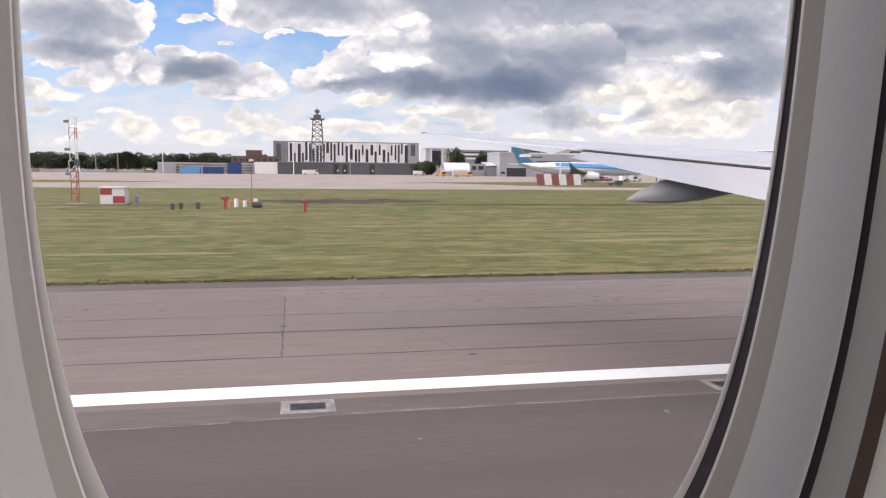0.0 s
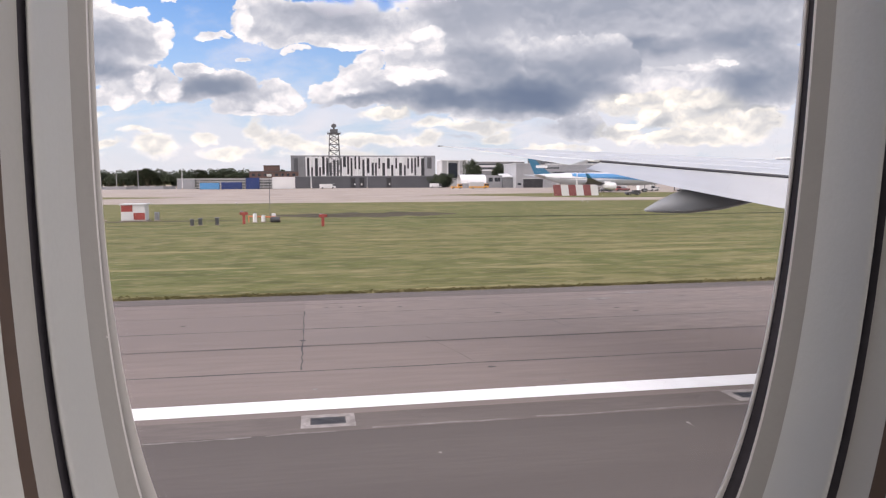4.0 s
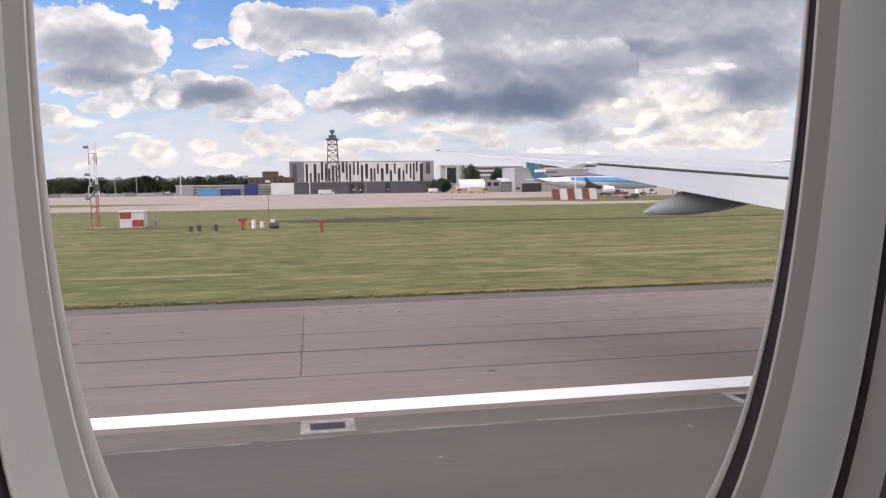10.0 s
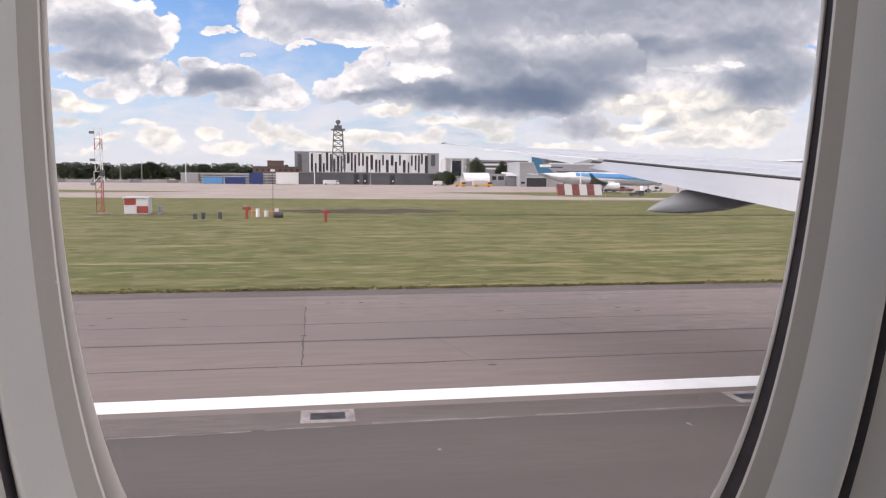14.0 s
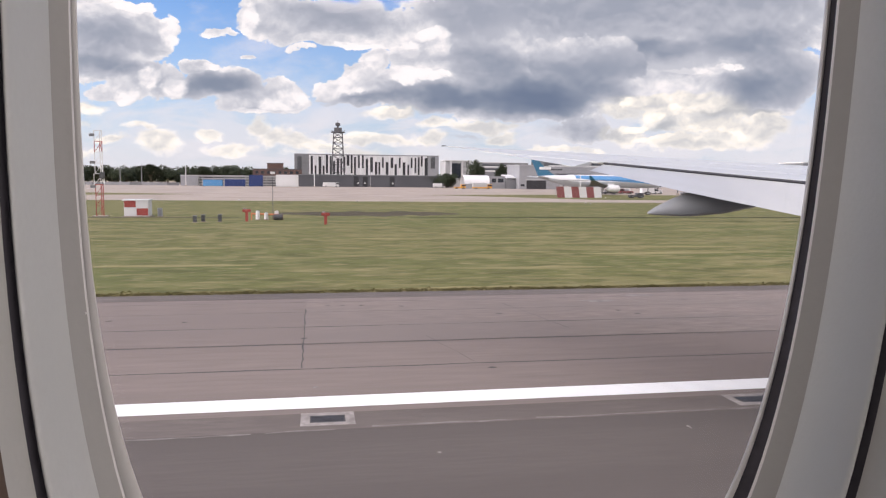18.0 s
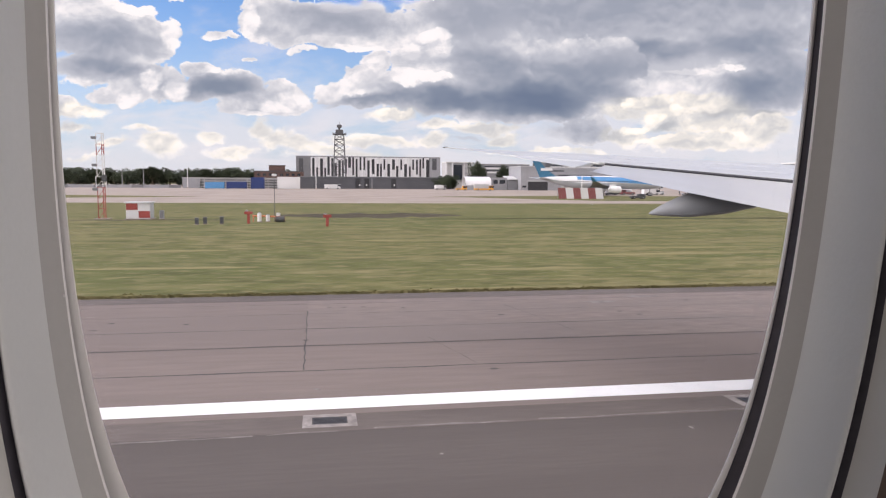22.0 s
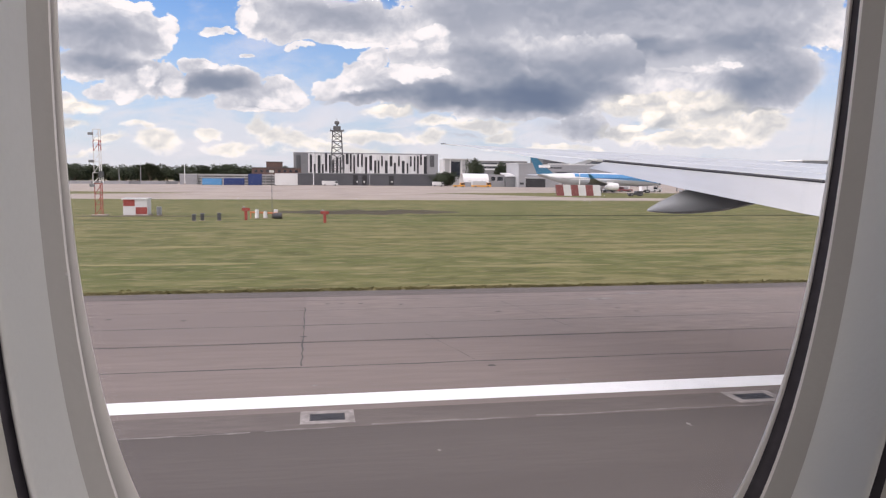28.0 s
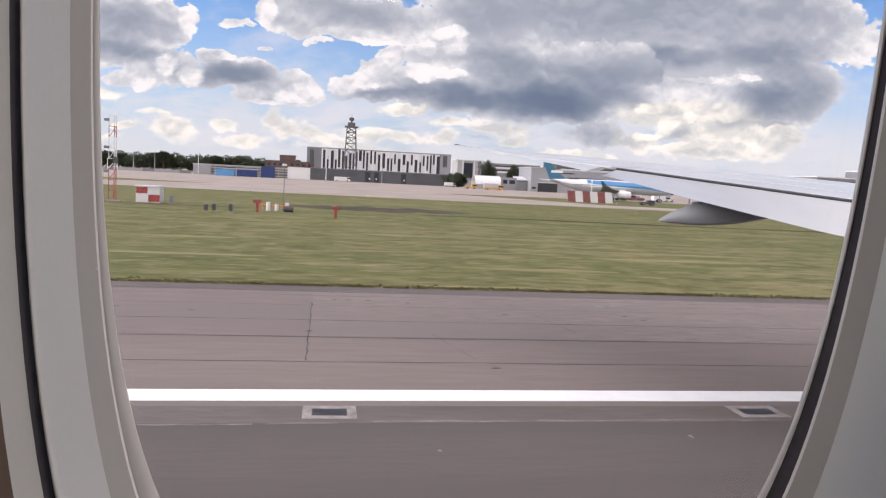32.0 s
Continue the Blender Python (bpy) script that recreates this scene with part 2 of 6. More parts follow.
    L(math_node("MULTIPLY", head, step(v, 0.215, 0.262)), turn.inputs[0]), L(shade, turn.inputs[2]), L(head_tone, turn.inputs[3])
    white = N("ShaderNodeMix")
    towers = math_node("MAXIMUM", field(TOWERS_LEFT, bent, 1.5, 0.15), field(TOWERS_RIGHT, bent, 1.5, 0.15))
    towers = math_node("ADD", towers, math_node("MULTIPLY", edge, 0.8))
    L(step(towers, 0.40, 0.80), white.inputs[0]), L(turn.outputs[0], white.inputs[2])
    white.inputs[3].default_value = -0.04
    base_tone = white.outputs[0]
    relief_part = math_node("MULTIPLY", math_node("MAXIMUM", lit, -0.10), math_node("MAXIMUM", math_node("MULTIPLY_ADD", base_tone, -1.5, 1.15), 0.16))
    tone = math_node("SUBTRACT", math_node("MULTIPLY_ADD", thick, 0.17, base_tone), relief_part, clamp=True)
    L(tone, ramp.inputs[0])
    cloud = ramp.outputs[0]
    warm = N("ShaderNodeMix")
    warm.data_type, warm.blend_type = "RGBA", "MULTIPLY"
    L(step(low_field, 0.15, 0.8), warm.inputs[0]), L(cloud, warm.inputs[6])
    warm.inputs[7].default_value = (1.16, 1.12, 1.01, 1)
    cloud = warm.outputs[2]
    alpha = math_node("MAXIMUM", step(body, 0.50, 0.60), math_node("MULTIPLY", step(banks, 0.30, 0.85), 0.92))
    alpha = math_node("MAXIMUM", alpha, step(towers, 0.44, 0.58))
    alpha = math_node("MAXIMUM", alpha, step(shade, 0.20, 0.42))
    sky = mixed(alpha, hazy, cloud)

    # the rest of the sky: broken cloud all round
    n3 = N("ShaderNodeTexNoise")
    n3.inputs["Scale"].default_value, n3.inputs["Detail"].default_value = 2.6, 6
    L(way, n3.inputs["Vector"])
    other = mixed(step(n3.outputs["Fac"], 0.36, 0.56), clear, (1.7, 1.66, 1.60))
    other = mixed(math_node("MULTIPLY", low, 0.7), other, (1.05, 1.05, 1.05))
    # brighter towards the veiled sun
    side = N("ShaderNodeVectorMath")
    side.operation = "SCALE"
    L(other, side.inputs[0])
    L(math_node("MULTIPLY_ADD", step(z.outputs[0], 0.6, -0.8), 0.95, 0.82), side.inputs["Scale"])
    sky = mixed(step(ahead, 0.30, 0.60), side.outputs[0], sky)
    bg = N("ShaderNodeBackground")
    bg.inputs["Strength"].default_value = 1.0
    L(sky, bg.inputs["Color"])
    out = N("ShaderNodeOutputWorld")
    L(bg.outputs[0], out.inputs["Surface"])


SUN_ELEVATION, SUN_ROTATION = radians(24), radians(-80)
make_sky()
sun = new("sun", bpy.data.lights.new("sun", "SUN"))
sun.data.energy, sun.data.angle, sun.data.color = 2.3, radians(20), (1.0, 0.97, 0.92)
sun.matrix_world = look((0, 0, 50), (0 - 50 * math.sin(SUN_ROTATION), -50 * math.cos(SUN_ROTATION), 50 - 50 * math.tan(SUN_ELEVATION)))


# ---- materials ----
def material(name, rgb, rough=0.6, metal=0.0, grain=0.0, scale=40.0, stain=0.0, stain_scale=1.0, bump=0.0, second=None, stretch=(1, 1, 1), island=0.0, spec=0.5):
    """A surface with fine grain and larger stains over its base colour."""
    m = bpy.data.materials.new(name)
    m.use_nodes = True
    nt = m.node_tree
    N, L = nt.nodes.new, nt.links.new
    b = nt.nodes["Principled BSDF"]
    b.inputs["Roughness"].default_value, b.inputs["Metallic"].default_value = rough, metal
    b.inputs["Specular IOR Level"].default_value = spec
    tc = N("ShaderNodeTexCoord")
    mp = N("ShaderNodeMapping")
    mp.inputs["Scale"].default_value = stretch
    L(tc.outputs["Object"], mp.inputs[0])

    def noise_node(s, detail=6):
        n = N("ShaderNodeTexNoise")
        n.inputs["Scale"].default_value, n.inputs["Detail"].default_value = s, detail
        L(mp.outputs[0], n.inputs["Vector"])
        return n.outputs["Fac"]

    def blend(f, a, bb, kind="MIX"):
        n = N("ShaderNodeMix")
        n.data_type, n.blend_type = "RGBA", kind
        L(f, n.inputs[0])
        for i, v in ((6, a), (7, bb)):
            if isinstance(v, tuple):
                n.inputs[i].default_value = (*v, 1)
            else:
                L(v, n.inputs[i])
        return n.outputs[2]

    def ramp(f, lo, hi):
        n = N("ShaderNodeMapRange")
        L(f, n.inputs[0])
        n.inputs[1].default_value, n.inputs[2].default_value = lo, hi
        return n.outputs[0]

    dark = tuple(c * (1 - grain) for c in rgb)
    lite = tuple(min(c * (1 + grain), 1) for c in rgb)
    fine = noise_node(scale)
    col = blend(ramp(fine, 0.25, 0.75), dark, lite)
    if stain:
        other = second or tuple(c * (1 - stain) for c in rgb)
        col = blend(ramp(noise_node(stain_scale), 0.42, 0.68), col, other)
    if island:
        g = N("ShaderNodeObjectInfo")
        col = blend(ramp(g.outputs["Random"], 0, 1), col, tuple(c * (1 - island) for c in rgb))
    L(col, b.inputs["Base Color"])
    if bump:
        bn = N("ShaderNodeBump")
        bn.inputs["Strength"].default_value = bump
        bn.inputs["Distance"].default_value = 0.02
        L(fine, bn.inputs["Height"])
        L(bn.outputs[0], b.inputs["Normal"])
    return m


def grass_material():
    m = material("grass", (0.142, 0.139, 0.056), 0.9, 0, 0.30, 1.2, 0, 1, 0.5, stretch=(0.5, 1, 1), spec=0.1)
    nt = m.node_tree
    N, L = nt.nodes.new, nt.links.new
    b = nt.nodes["Principled BSDF"]
    base = b.inputs["Base Color"].links[0].from_socket
    tc = N("ShaderNodeTexCoord")

    def layer(col, scale, stretch, lo, hi, rgb, amount):
        mp, n, r, x = N("ShaderNodeMapping"), N("ShaderNodeTexNoise"), N("ShaderNodeMapRange"), N("ShaderNodeMix")
        mp.inputs["Scale"].default_value = stretch
        n.inputs["Scale"].default_value, n.inputs["Detail"].default_value = scale, 7
        r.inputs[1].default_value, r.inputs[2].default_value, r.inputs[4].default_value = lo, hi, amount
        x.data_type = "RGBA"
        L(tc.outputs["Object"], mp.inputs[0]), L(mp.outputs[0], n.inputs["Vector"])
        L(n.outputs["Fac"], r.inputs[0]), L(r.outputs[0], x.inputs[0]), L(col, x.inputs[6])
        x.inputs[7].default_value = (*rgb, 1)
        return x.outputs[2]

    col = layer(base, 0.07, (0.30, 1, 1), 0.44, 0.60, (0.112, 0.126, 0.045), 0.8)      # greener mown bands
    col = layer(col, 0.42, (0.55, 1, 1), 0.50, 0.60, (0.238, 0.206, 0.104), 0.55)       # dry straw clumps
    col = layer(col, 0.035, (0.5, 1, 1), 0.48, 0.66, (0.102, 0.118, 0.042), 0.6)       # broad patches
    col = layer(col, 0.20, (0.35, 1, 1), 0.53, 0.61, (0.228, 0.200, 0.098), 0.55)      # long pale swathes
    col = layer(col, 0.55, (0.45, 1, 1), 0.53, 0.62, (0.075, 0.080, 0.031), 0.62)       # darker tussocks
    col = layer(col, 1.1, (0.5, 1, 1), 0.54, 0.64, (0.072, 0.076, 0.030), 0.5)          # single ones
    col = layer(col, 1.3, (0.45, 1, 1), 0.56, 0.65, (0.300, 0.258, 0.140), 0.55)        # and pale stalks
    # the worn, dry corner between taxiway and runway
    off, scl, ln, nz, r, x = (N("ShaderNodeVectorMath"), N("ShaderNodeVectorMath"), N("ShaderNodeVectorMath"), N("ShaderNodeTexNoise"), N("ShaderNodeMapRange"), N("ShaderNodeMix"))
    off.operation, scl.operation, ln.operation = "SUBTRACT", "MULTIPLY", "LENGTH"
    off.inputs[1].default_value, scl.inputs[1].default_value = (-15.5, 43, 0), (1 / 13, 1 / 15, 0)
    nz.inputs["Scale"].default_value, nz.inputs["Detail"].default_value = 0.35, 6
    add = N("ShaderNodeMath")
    add.operation = "MULTIPLY_ADD"
    add.inputs[1].default_value = 1.5
    L(tc.outputs["Object"], off.inputs[0]), L(off.outputs[0], scl.inputs[0]), L(scl.outputs[0], ln.inputs[0])
    L(tc.outputs["Object"], nz.inputs["Vector"]), L(nz.outputs["Fac"], add.inputs[0]), L(ln.outputs["Value"], add.inputs[2]), L(add.outputs[0], r.inputs[0])
    r.inputs[1].default_value, r.inputs[2].default_value, r.inputs[4].default_value = 2.05, 1.15, 0.92
    x.data_type = "RGBA"
    L(r.outputs[0], x.inputs[0]), L(col, x.inputs[6])
    x.inputs[7].default_value = (0.265, 0.208, 0.112, 1)
    L(x.outputs[2], b.inputs["Base Color"])
    return m


M = {}
M["grass"] = grass_material()
M["blade"] = material("grass_blades", (0.140, 0.130, 0.060), 0.9, 0, 0.25, 3.0, 0.5, 0.5, second=(0.25, 0.22, 0.115), spec=0.1)
M["asphalt"] = material("asphalt", (0.202, 0.168, 0.151), 0.92, 0, 0.10, 9, 0.18, 0.55, 0.3, stretch=(0.05, 1, 1), spec=0.2)
M["asphalt_inner"] = material("asphalt_inner", (0.122, 0.106, 0.097), 0.92, 0, 0.08, 9, 0.14, 0.4, 0.3, stretch=(0.08, 1, 1), spec=0.2)
M["asphalt_patch"] = material("asphalt_patch", (0.09, 0.088, 0.09), 0.92, 0, 0.15, 30, 0.2, 0.5, 0.3, spec=0.2)
M["concrete"] = material("concrete", (0.37, 0.315, 0.272), 0.9, 0, 0.12, 8, 0.2, 0.08, 0.2, spec=0.2)
M["taxi"] = material("taxiway_surface", (0.300, 0.232, 0.205), 0.92, 0, 0.14, 6, 0.2, 0.06, 0.2, spec=0.2)
M["line"] = material("white_paint", (0.86, 0.86, 0.85), 0.7, 0, 0.04, 30, 0.06, 2)
M["yellow"] = material("yellow_paint", (0.62, 0.48, 0.14), 0.7, 0, 0.1, 30, 0.2, 2)
M["joint"] = material("joint_tar", (0.075, 0.068, 0.064), 0.85, 0, 0.3, 20, 0.3, 1.5)
M["steel"] = material("galvanised_steel", (0.33, 0.33, 0.34), 0.5, 0.6, 0.1, 20, 0.15, 2)
# dark cladding; also the painted shade of the car park's core and end openings
M["dark"] = material("dark_cladding_and_shade", (0.075, 0.078, 0.085), 0.6, 0, 0.15, 3, 0.2, 0.3)
M["grey"] = material("grey_cladding", (0.30, 0.305, 0.32), 0.6, 0, 0.08, 3, 0.12, 0.2)
M["pale"] = material("pale_cladding", (0.43, 0.43, 0.43), 0.55, 0, 0.06, 3, 0.1, 0.15)
M["white"] = material("white_cladding", (0.66, 0.66, 0.66), 0.5, 0, 0.04, 3, 0.08, 0.2)
M["glass_dark"] = material("dark_glazing", (0.035, 0.04, 0.05), 0.12, 0, 0.2, 1, 0.2, 0.4)
M["tail_blue"] = material("blue_aircraft_paint", (0.085, 0.27, 0.52), 0.25, 0, 0.05, 3, 0.05, 0.5)
M["jet_white"] = material("white_aircraft_paint", (0.80, 0.80, 0.81), 0.25, 0, 0.03, 5, 0.06, 0.6)
M["red"] = material("red_paint", (0.25, 0.08, 0.08), 0.5, 0, 0.1, 5, 0.15, 1)
M["navy"] = material("navy_paint", (0.03, 0.045, 0.16), 0.4, 0, 0.1, 5, 0.1, 1)
M["orange"] = material("orange_sign_panel", (0.75, 0.36, 0.05), 0.5, 0, 0.1, 5, 0.15, 1)
M["teal"] = material("teal_aircraft_paint", (0.028, 0.15, 0.26), 0.3, 0, 0.05, 3, 0.05, 0.5)
M["tyre"] = material("tyre_rubber", (0.03, 0.03, 0.03), 0.8, 0, 0.2, 20, 0.1, 2)
M["leaf"] = material("foliage", (0.040, 0.055, 0.026), 0.8, 0, 0.4, 3, 0.4, 0.4)
M["bark"] = material("bark", (0.12, 0.09, 0.065), 0.9, 0, 0.3, 10, 0.2, 1)
M["wing"] = material("white_wing_paint", (0.555, 0.565, 0.55), 0.36, 0, 0.03, 6, 0.07, 0.8, stretch=(1, 0.3, 1))
M["flap"] = material("pale_grey_flap_paint", (0.43, 0.44, 0.445), 0.4, 0, 0.03, 6, 0.09, 0.9, stretch=(1, 0.3, 1))
M["wing_grey"] = material("grey_wing_paint", (0.205, 0.215, 0.225), 0.4, 0, 0.06, 6, 0.1, 1.2)
M["seam"] = material("seam_grey", (0.50, 0.505, 0.53), 0.5, 0, 0.05, 6, 0.1, 1.2)
M["tower_steel"] = material("dull_tower_steel", (0.12, 0.12, 0.125), 0.6, 0.3, 0.15, 10, 0.2, 1)
M["slate"] = material("slate_cladding", (0.19, 0.195, 0.205), 0.6, 0, 0.1, 3, 0.15, 0.2)
M["long_grass"] = material("long_dark_grass", (0.062, 0.070, 0.034), 0.95, 0, 0.35, 1.2, 0.5, 0.3, 0.4, second=(0.10, 0.10, 0.05), spec=0.1)
# black parts, and painted shade in the flap slot, open bays and intakes
M["black_and_shade"] = material("flat_black_and_shade", (0.03, 0.03, 0.035), 0.7, 0, 0.1, 30)
M["liner"] = material("cabin_liner", (0.635, 0.640, 0.625), 0.5, 0, 0.02, 420, 0.03, 9, 0.04)
M["liner2"] = material("cabin_liner_outer", (0.54, 0.53, 0.505), 0.5, 0, 0.02, 420, 0.03, 9, 0.04)
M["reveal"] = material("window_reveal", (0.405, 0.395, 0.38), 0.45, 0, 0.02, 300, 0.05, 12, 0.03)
M["rim"] = material("pane_rim", (0.74, 0.72, 0.70), 0.4, 0, 0.02, 200, 0.06, 20)
# lip colour raised well above the reveal's to paint in its highlight
M["lip"] = material("window_lip_with_highlight", (0.82, 0.80, 0.79), 0.3, 0, 0.02, 200, 0.05, 20)
M["gasket"] = material("rubber_gasket_and_gap_shade", (0.075, 0.07, 0.082), 0.95, 0, 0.15, 200, 0.2, 15, spec=0.1)
M["brown"] = material("brown_trim", (0.10, 0.062, 0.045), 0.5, 0, 0.1, 100, 0.1, 10)
M["skin"] = material("fuselage_skin", (0.78, 0.78, 0.79), 0.3, 0, 0.02, 3, 0.04, 0.5)
# near-black that puts the shade of the car park's slots into the colour
M["slot_dark"] = material("painted_slot_shade", (0.028, 0.03, 0.036), 0.7, 0, 0.1, 3, 0.1, 0.3)
M["deep_blue"] = material("deep_blue_paint", (0.012, 0.035, 0.15), 0.5, 0, 0.1, 4, 0.2, 0.6)
M["brick"] = material("brown_brick", (0.130, 0.078, 0.066), 0.85, 0, 0.2, 6, 0.2, 0.4)
M["slate_dark"] = material("dark_slate_cladding", (0.085, 0.088, 0.10), 0.6, 0, 0.1, 3, 0.2, 0.15)
M["park_white"] = material("white_park_cladding", (0.72, 0.72, 0.73), 0.5, 0, 0.04, 3, 0.08, 0.2, island=0.18)
M["sign_red"] = material("faded_red_paint", (0.34, 0.062, 0.05), 0.6, 0, 0.1, 6, 0.2, 2)
M["sign_orange"] = material("faded_orange_paint", (0.60, 0.20, 0.09), 0.6, 0, 0.1, 6, 0.2, 2)
M["ditch"] = material("ditch_grass", (0.045, 0.05, 0.022), 0.95, 0, 0.3, 1.5, 0.3, 0.4, 0.3, spec=0.1)
M["bare_earth"] = material("bare_earth", (0.092, 0.080, 0.056), 0.95, 0, 0.2, 1.5, 0.4, 0.3, 0.3, stretch=(0.3, 1, 1), spec=0.1)
M["cabin_grey"] = material("cabin_fabric", (0.25, 0.24, 0.25), 0.9, 0, 0.15, 60, 0.1, 3)


# ---- building blocks ----
def part(name, bm, mat, parent=None, label="", smooth=False):
    me = bpy.data.meshes.new(name)
    bm.to_mesh(me)
    bm.free()
    me.materials.append(mat)
    if smooth:
        for p in me.polygons:
            p.use_smooth = True
    ob = new(name, me)
    if parent:
        ob.parent = parent
    return tagged(ob, label)


def shared(name, me, parent, m):
    ob = new(name, me)
    ob.parent = parent
    ob.matrix_local = m
    return ob


def thing(name, label, category, group="", kind="", at=(0, 0, 0), turn=0):
    ob = new(name)
    ob.matrix_world = pose(*at, 0, 0, turn)
    return tagged(ob, label, category, group, kind)


def box(bm, x0, x1, y0, y1, z0, z1, bevel=0.0):
    vs = [bm.verts.new(p) for p in ((x0, y0, z0), (x1, y0, z0), (x1, y1, z0), (x0, y1, z0), (x0, y0, z1), (x1, y0, z1), (x1, y1, z1), (x0, y1, z1))]
    fs = [bm.faces.new([vs[i] for i in f]) for f in ((3, 2, 1, 0), (4, 5, 6, 7), (0, 1, 5, 4), (1, 2, 6, 5), (2, 3, 7, 6), (3, 0, 4, 7))]
    if bevel:
        bmesh.ops.bevel(bm, geom=list({e for f in fs for e in f.edges}), offset=bevel, segments=2, affect="EDGES")
    return bm


def boxes(*rows, bevel=0.0):
    bm = bmesh.new()
    for r in rows:
        box(bm, *r, bevel=bevel)
    return bm


def loft(loops, closed=True, cap=False):
    bm = bmesh.new()
    rings = [[bm.verts.new(p) for p in lp] for lp in loops]
    n = len(rings[0])
    for a, b in zip(rings, rings[1:]):
        for i in range(n if closed else n - 1):
            j = (i + 1) % n
            bm.faces.new((a[i], a[j], b[j], b[i]))
    if cap:
        bm.faces.new(rings[0][::-1])
        bm.faces.new(rings[-1])
    bmesh.ops.recalc_face_normals(bm, faces=bm.faces)
    return bm


def tube(bm, p, q, r0, r1=None, n=8):
    p, q = Vector(p), Vector(q)
    r1 = r0 if r1 is None else r1
    w = (q - p).normalized()
    a = w.orthogonal().normalized()
    b = w.cross(a)
    rings = [[bm.verts.new(c + (a * math.cos(2 * math.pi * i / n) + b * math.sin(2 * math.pi * i / n)) * r) for i in range(n)] for c, r in ((p, r0), (q, r1))]
    for i in range(n):
        j = (i + 1) % n
        bm.faces.new((rings[0][i], rings[0][j], rings[1][j], rings[1][i]))
    bm.faces.new(rings[0][::-1])
    bm.faces.new(rings[1])
    return bm


def slab(points, z0, z1):
    """A flat piece with the given outline, with thickness."""
    bm = bmesh.new()
    lo = [bm.verts.new((x, y, z0)) for x, y in points]
    hi = [bm.verts.new((x, y, z1)) for x, y in points]
    bm.faces.new(hi), bm.faces.new(lo[::-1])
    n = len(points)
    for i in range(n):
        j = (i + 1) % n
        bm.faces.new((lo[i], lo[j], hi[j], hi[i]))
    bmesh.ops.recalc_face_normals(bm, faces=bm.faces)
    bmesh.ops.triangulate(bm, faces=[f for f in bm.faces if len(f.verts) > 4])
    return bm


# ---- ground, runway, taxiways ----
bm = bmesh.new()
xs = (-4500, -1500, -500, -150, 0, 150, 500, 1500, 4500)
ys = (-1500, -400, -100, 0, 60, 150, 400, 1500, 4800)
grid = [[bm.verts.new((x, y, 0)) for x in xs] for y in ys]
for r0, r1 in zip(grid, grid[1:]):
    for i in range(len(xs) - 1):
        bm.faces.new((r0[i], r0[i + 1], r1[i + 1], r1[i]))
ground = tagged(part("ground", bm, M["grass"]), "mown olive-green airfield grass with dry straw streaks", "grass", kind="structure")

EDGE = 35.8  # where the runway's shoulder meets the grass
runway = tagged(part("runway", slab([(-700, -60), (1600, -60), (1600, 16.9), (-700, 16.9)], -0.2, 0.012), M["asphalt_inner"]),
                "grey asphalt runway, worn, inside its white edge line", "runway", kind="structure")
shoulder = tagged(part("runway_shoulder", slab([(-700, 16.9), (1600, 16.9), (1600, EDGE), (-700, EDGE)], -0.2, 0.008), M["asphalt"]),
                  "brownish-grey worn asphalt runway shoulder beside the grass", "runway", kind="structure")
tagged(part("runway_edge_line", slab([(-700, 17.72), (1600, 17.72), (1600, 18.64), (-700, 18.64)], -0.1, 0.016), M["line"]),
       "fresh white painted line along the runway's edge", "road marking", kind="structure")

near_edge = [(-17, EDGE), (-16, 44), (-15.2, 50.5), (-12, 69.5), (-5.4, 79.4), (4.3, 103.4), (13.5, 133.7), (32.8, 151.5), (60.7, 172), (80, 183), (200, 212), (420, 226)]
far_edge = [(420, 290), (61, 282), (40, 227), (6.7, 162.4), (-8.6, 128), (-18.3, 106), (-28.2, 92.4), (-45, 66), (-57, EDGE)]
tagged(part("taxiway", slab(near_edge + far_edge, -0.2, 0.010), M["taxi"]), "pinkish-grey concrete taxiway curving off through the grass", "taxiway", kind="structure")
tagged(part("apron", slab([(-1400, 176), (-300, 172), (-60, 168), (6, 166), (30, 255), (61, 282.2), (420, 290.2), (1500, 300), (1500, 640), (-1400, 640)], -0.2, 0.005), M["concrete"]),
       "wide pale pinkish concrete apron before the terminal buildings", "apron", kind="structure")
for points, label in (([(-1300, 262), (-330, 250), (-186, 240), (-160, 230), (-148, 223.5), (-160, 217), (-190, 207), (-330, 196), (-1300, 200)], "long thin island of grass in the concrete"),
                      ([(-83, 231), (-70, 222), (-44, 190), (0, 186), (8, 200), (26, 246), (-18, 249), (-60, 240)], "tapering island of grass beside the apron")):
    tagged(part("grass_island", slab(points, -0.1, 0.011), M["grass"]), label, "grass", kind="structure")

# ---- the aircraft round the camera: window, cabin, wing ----
CX, CZ, POWER, TALL, LEAN = AT + 0.0662, 5.662, 3.333, 2.4204, 0.0278


def oval(a, y, tall=TALL, lean=LEAN, n=128):
    """One rounded outline of the window, at the depth y; it is taller below its middle than above."""
    pts = []
    for i in range(n):
        t = 2 * math.pi * i / n
        c, s = math.cos(t), math.sin(t)
        dx = a * math.copysign(abs(c) ** (2 / POWER), c)
        dz = a * (tall if s < 0 else 1.35) * math.copysign(abs(s) ** (2 / POWER), s)
        pts.append((CX + dx + lean * dz, y, CZ + dz))
    return pts


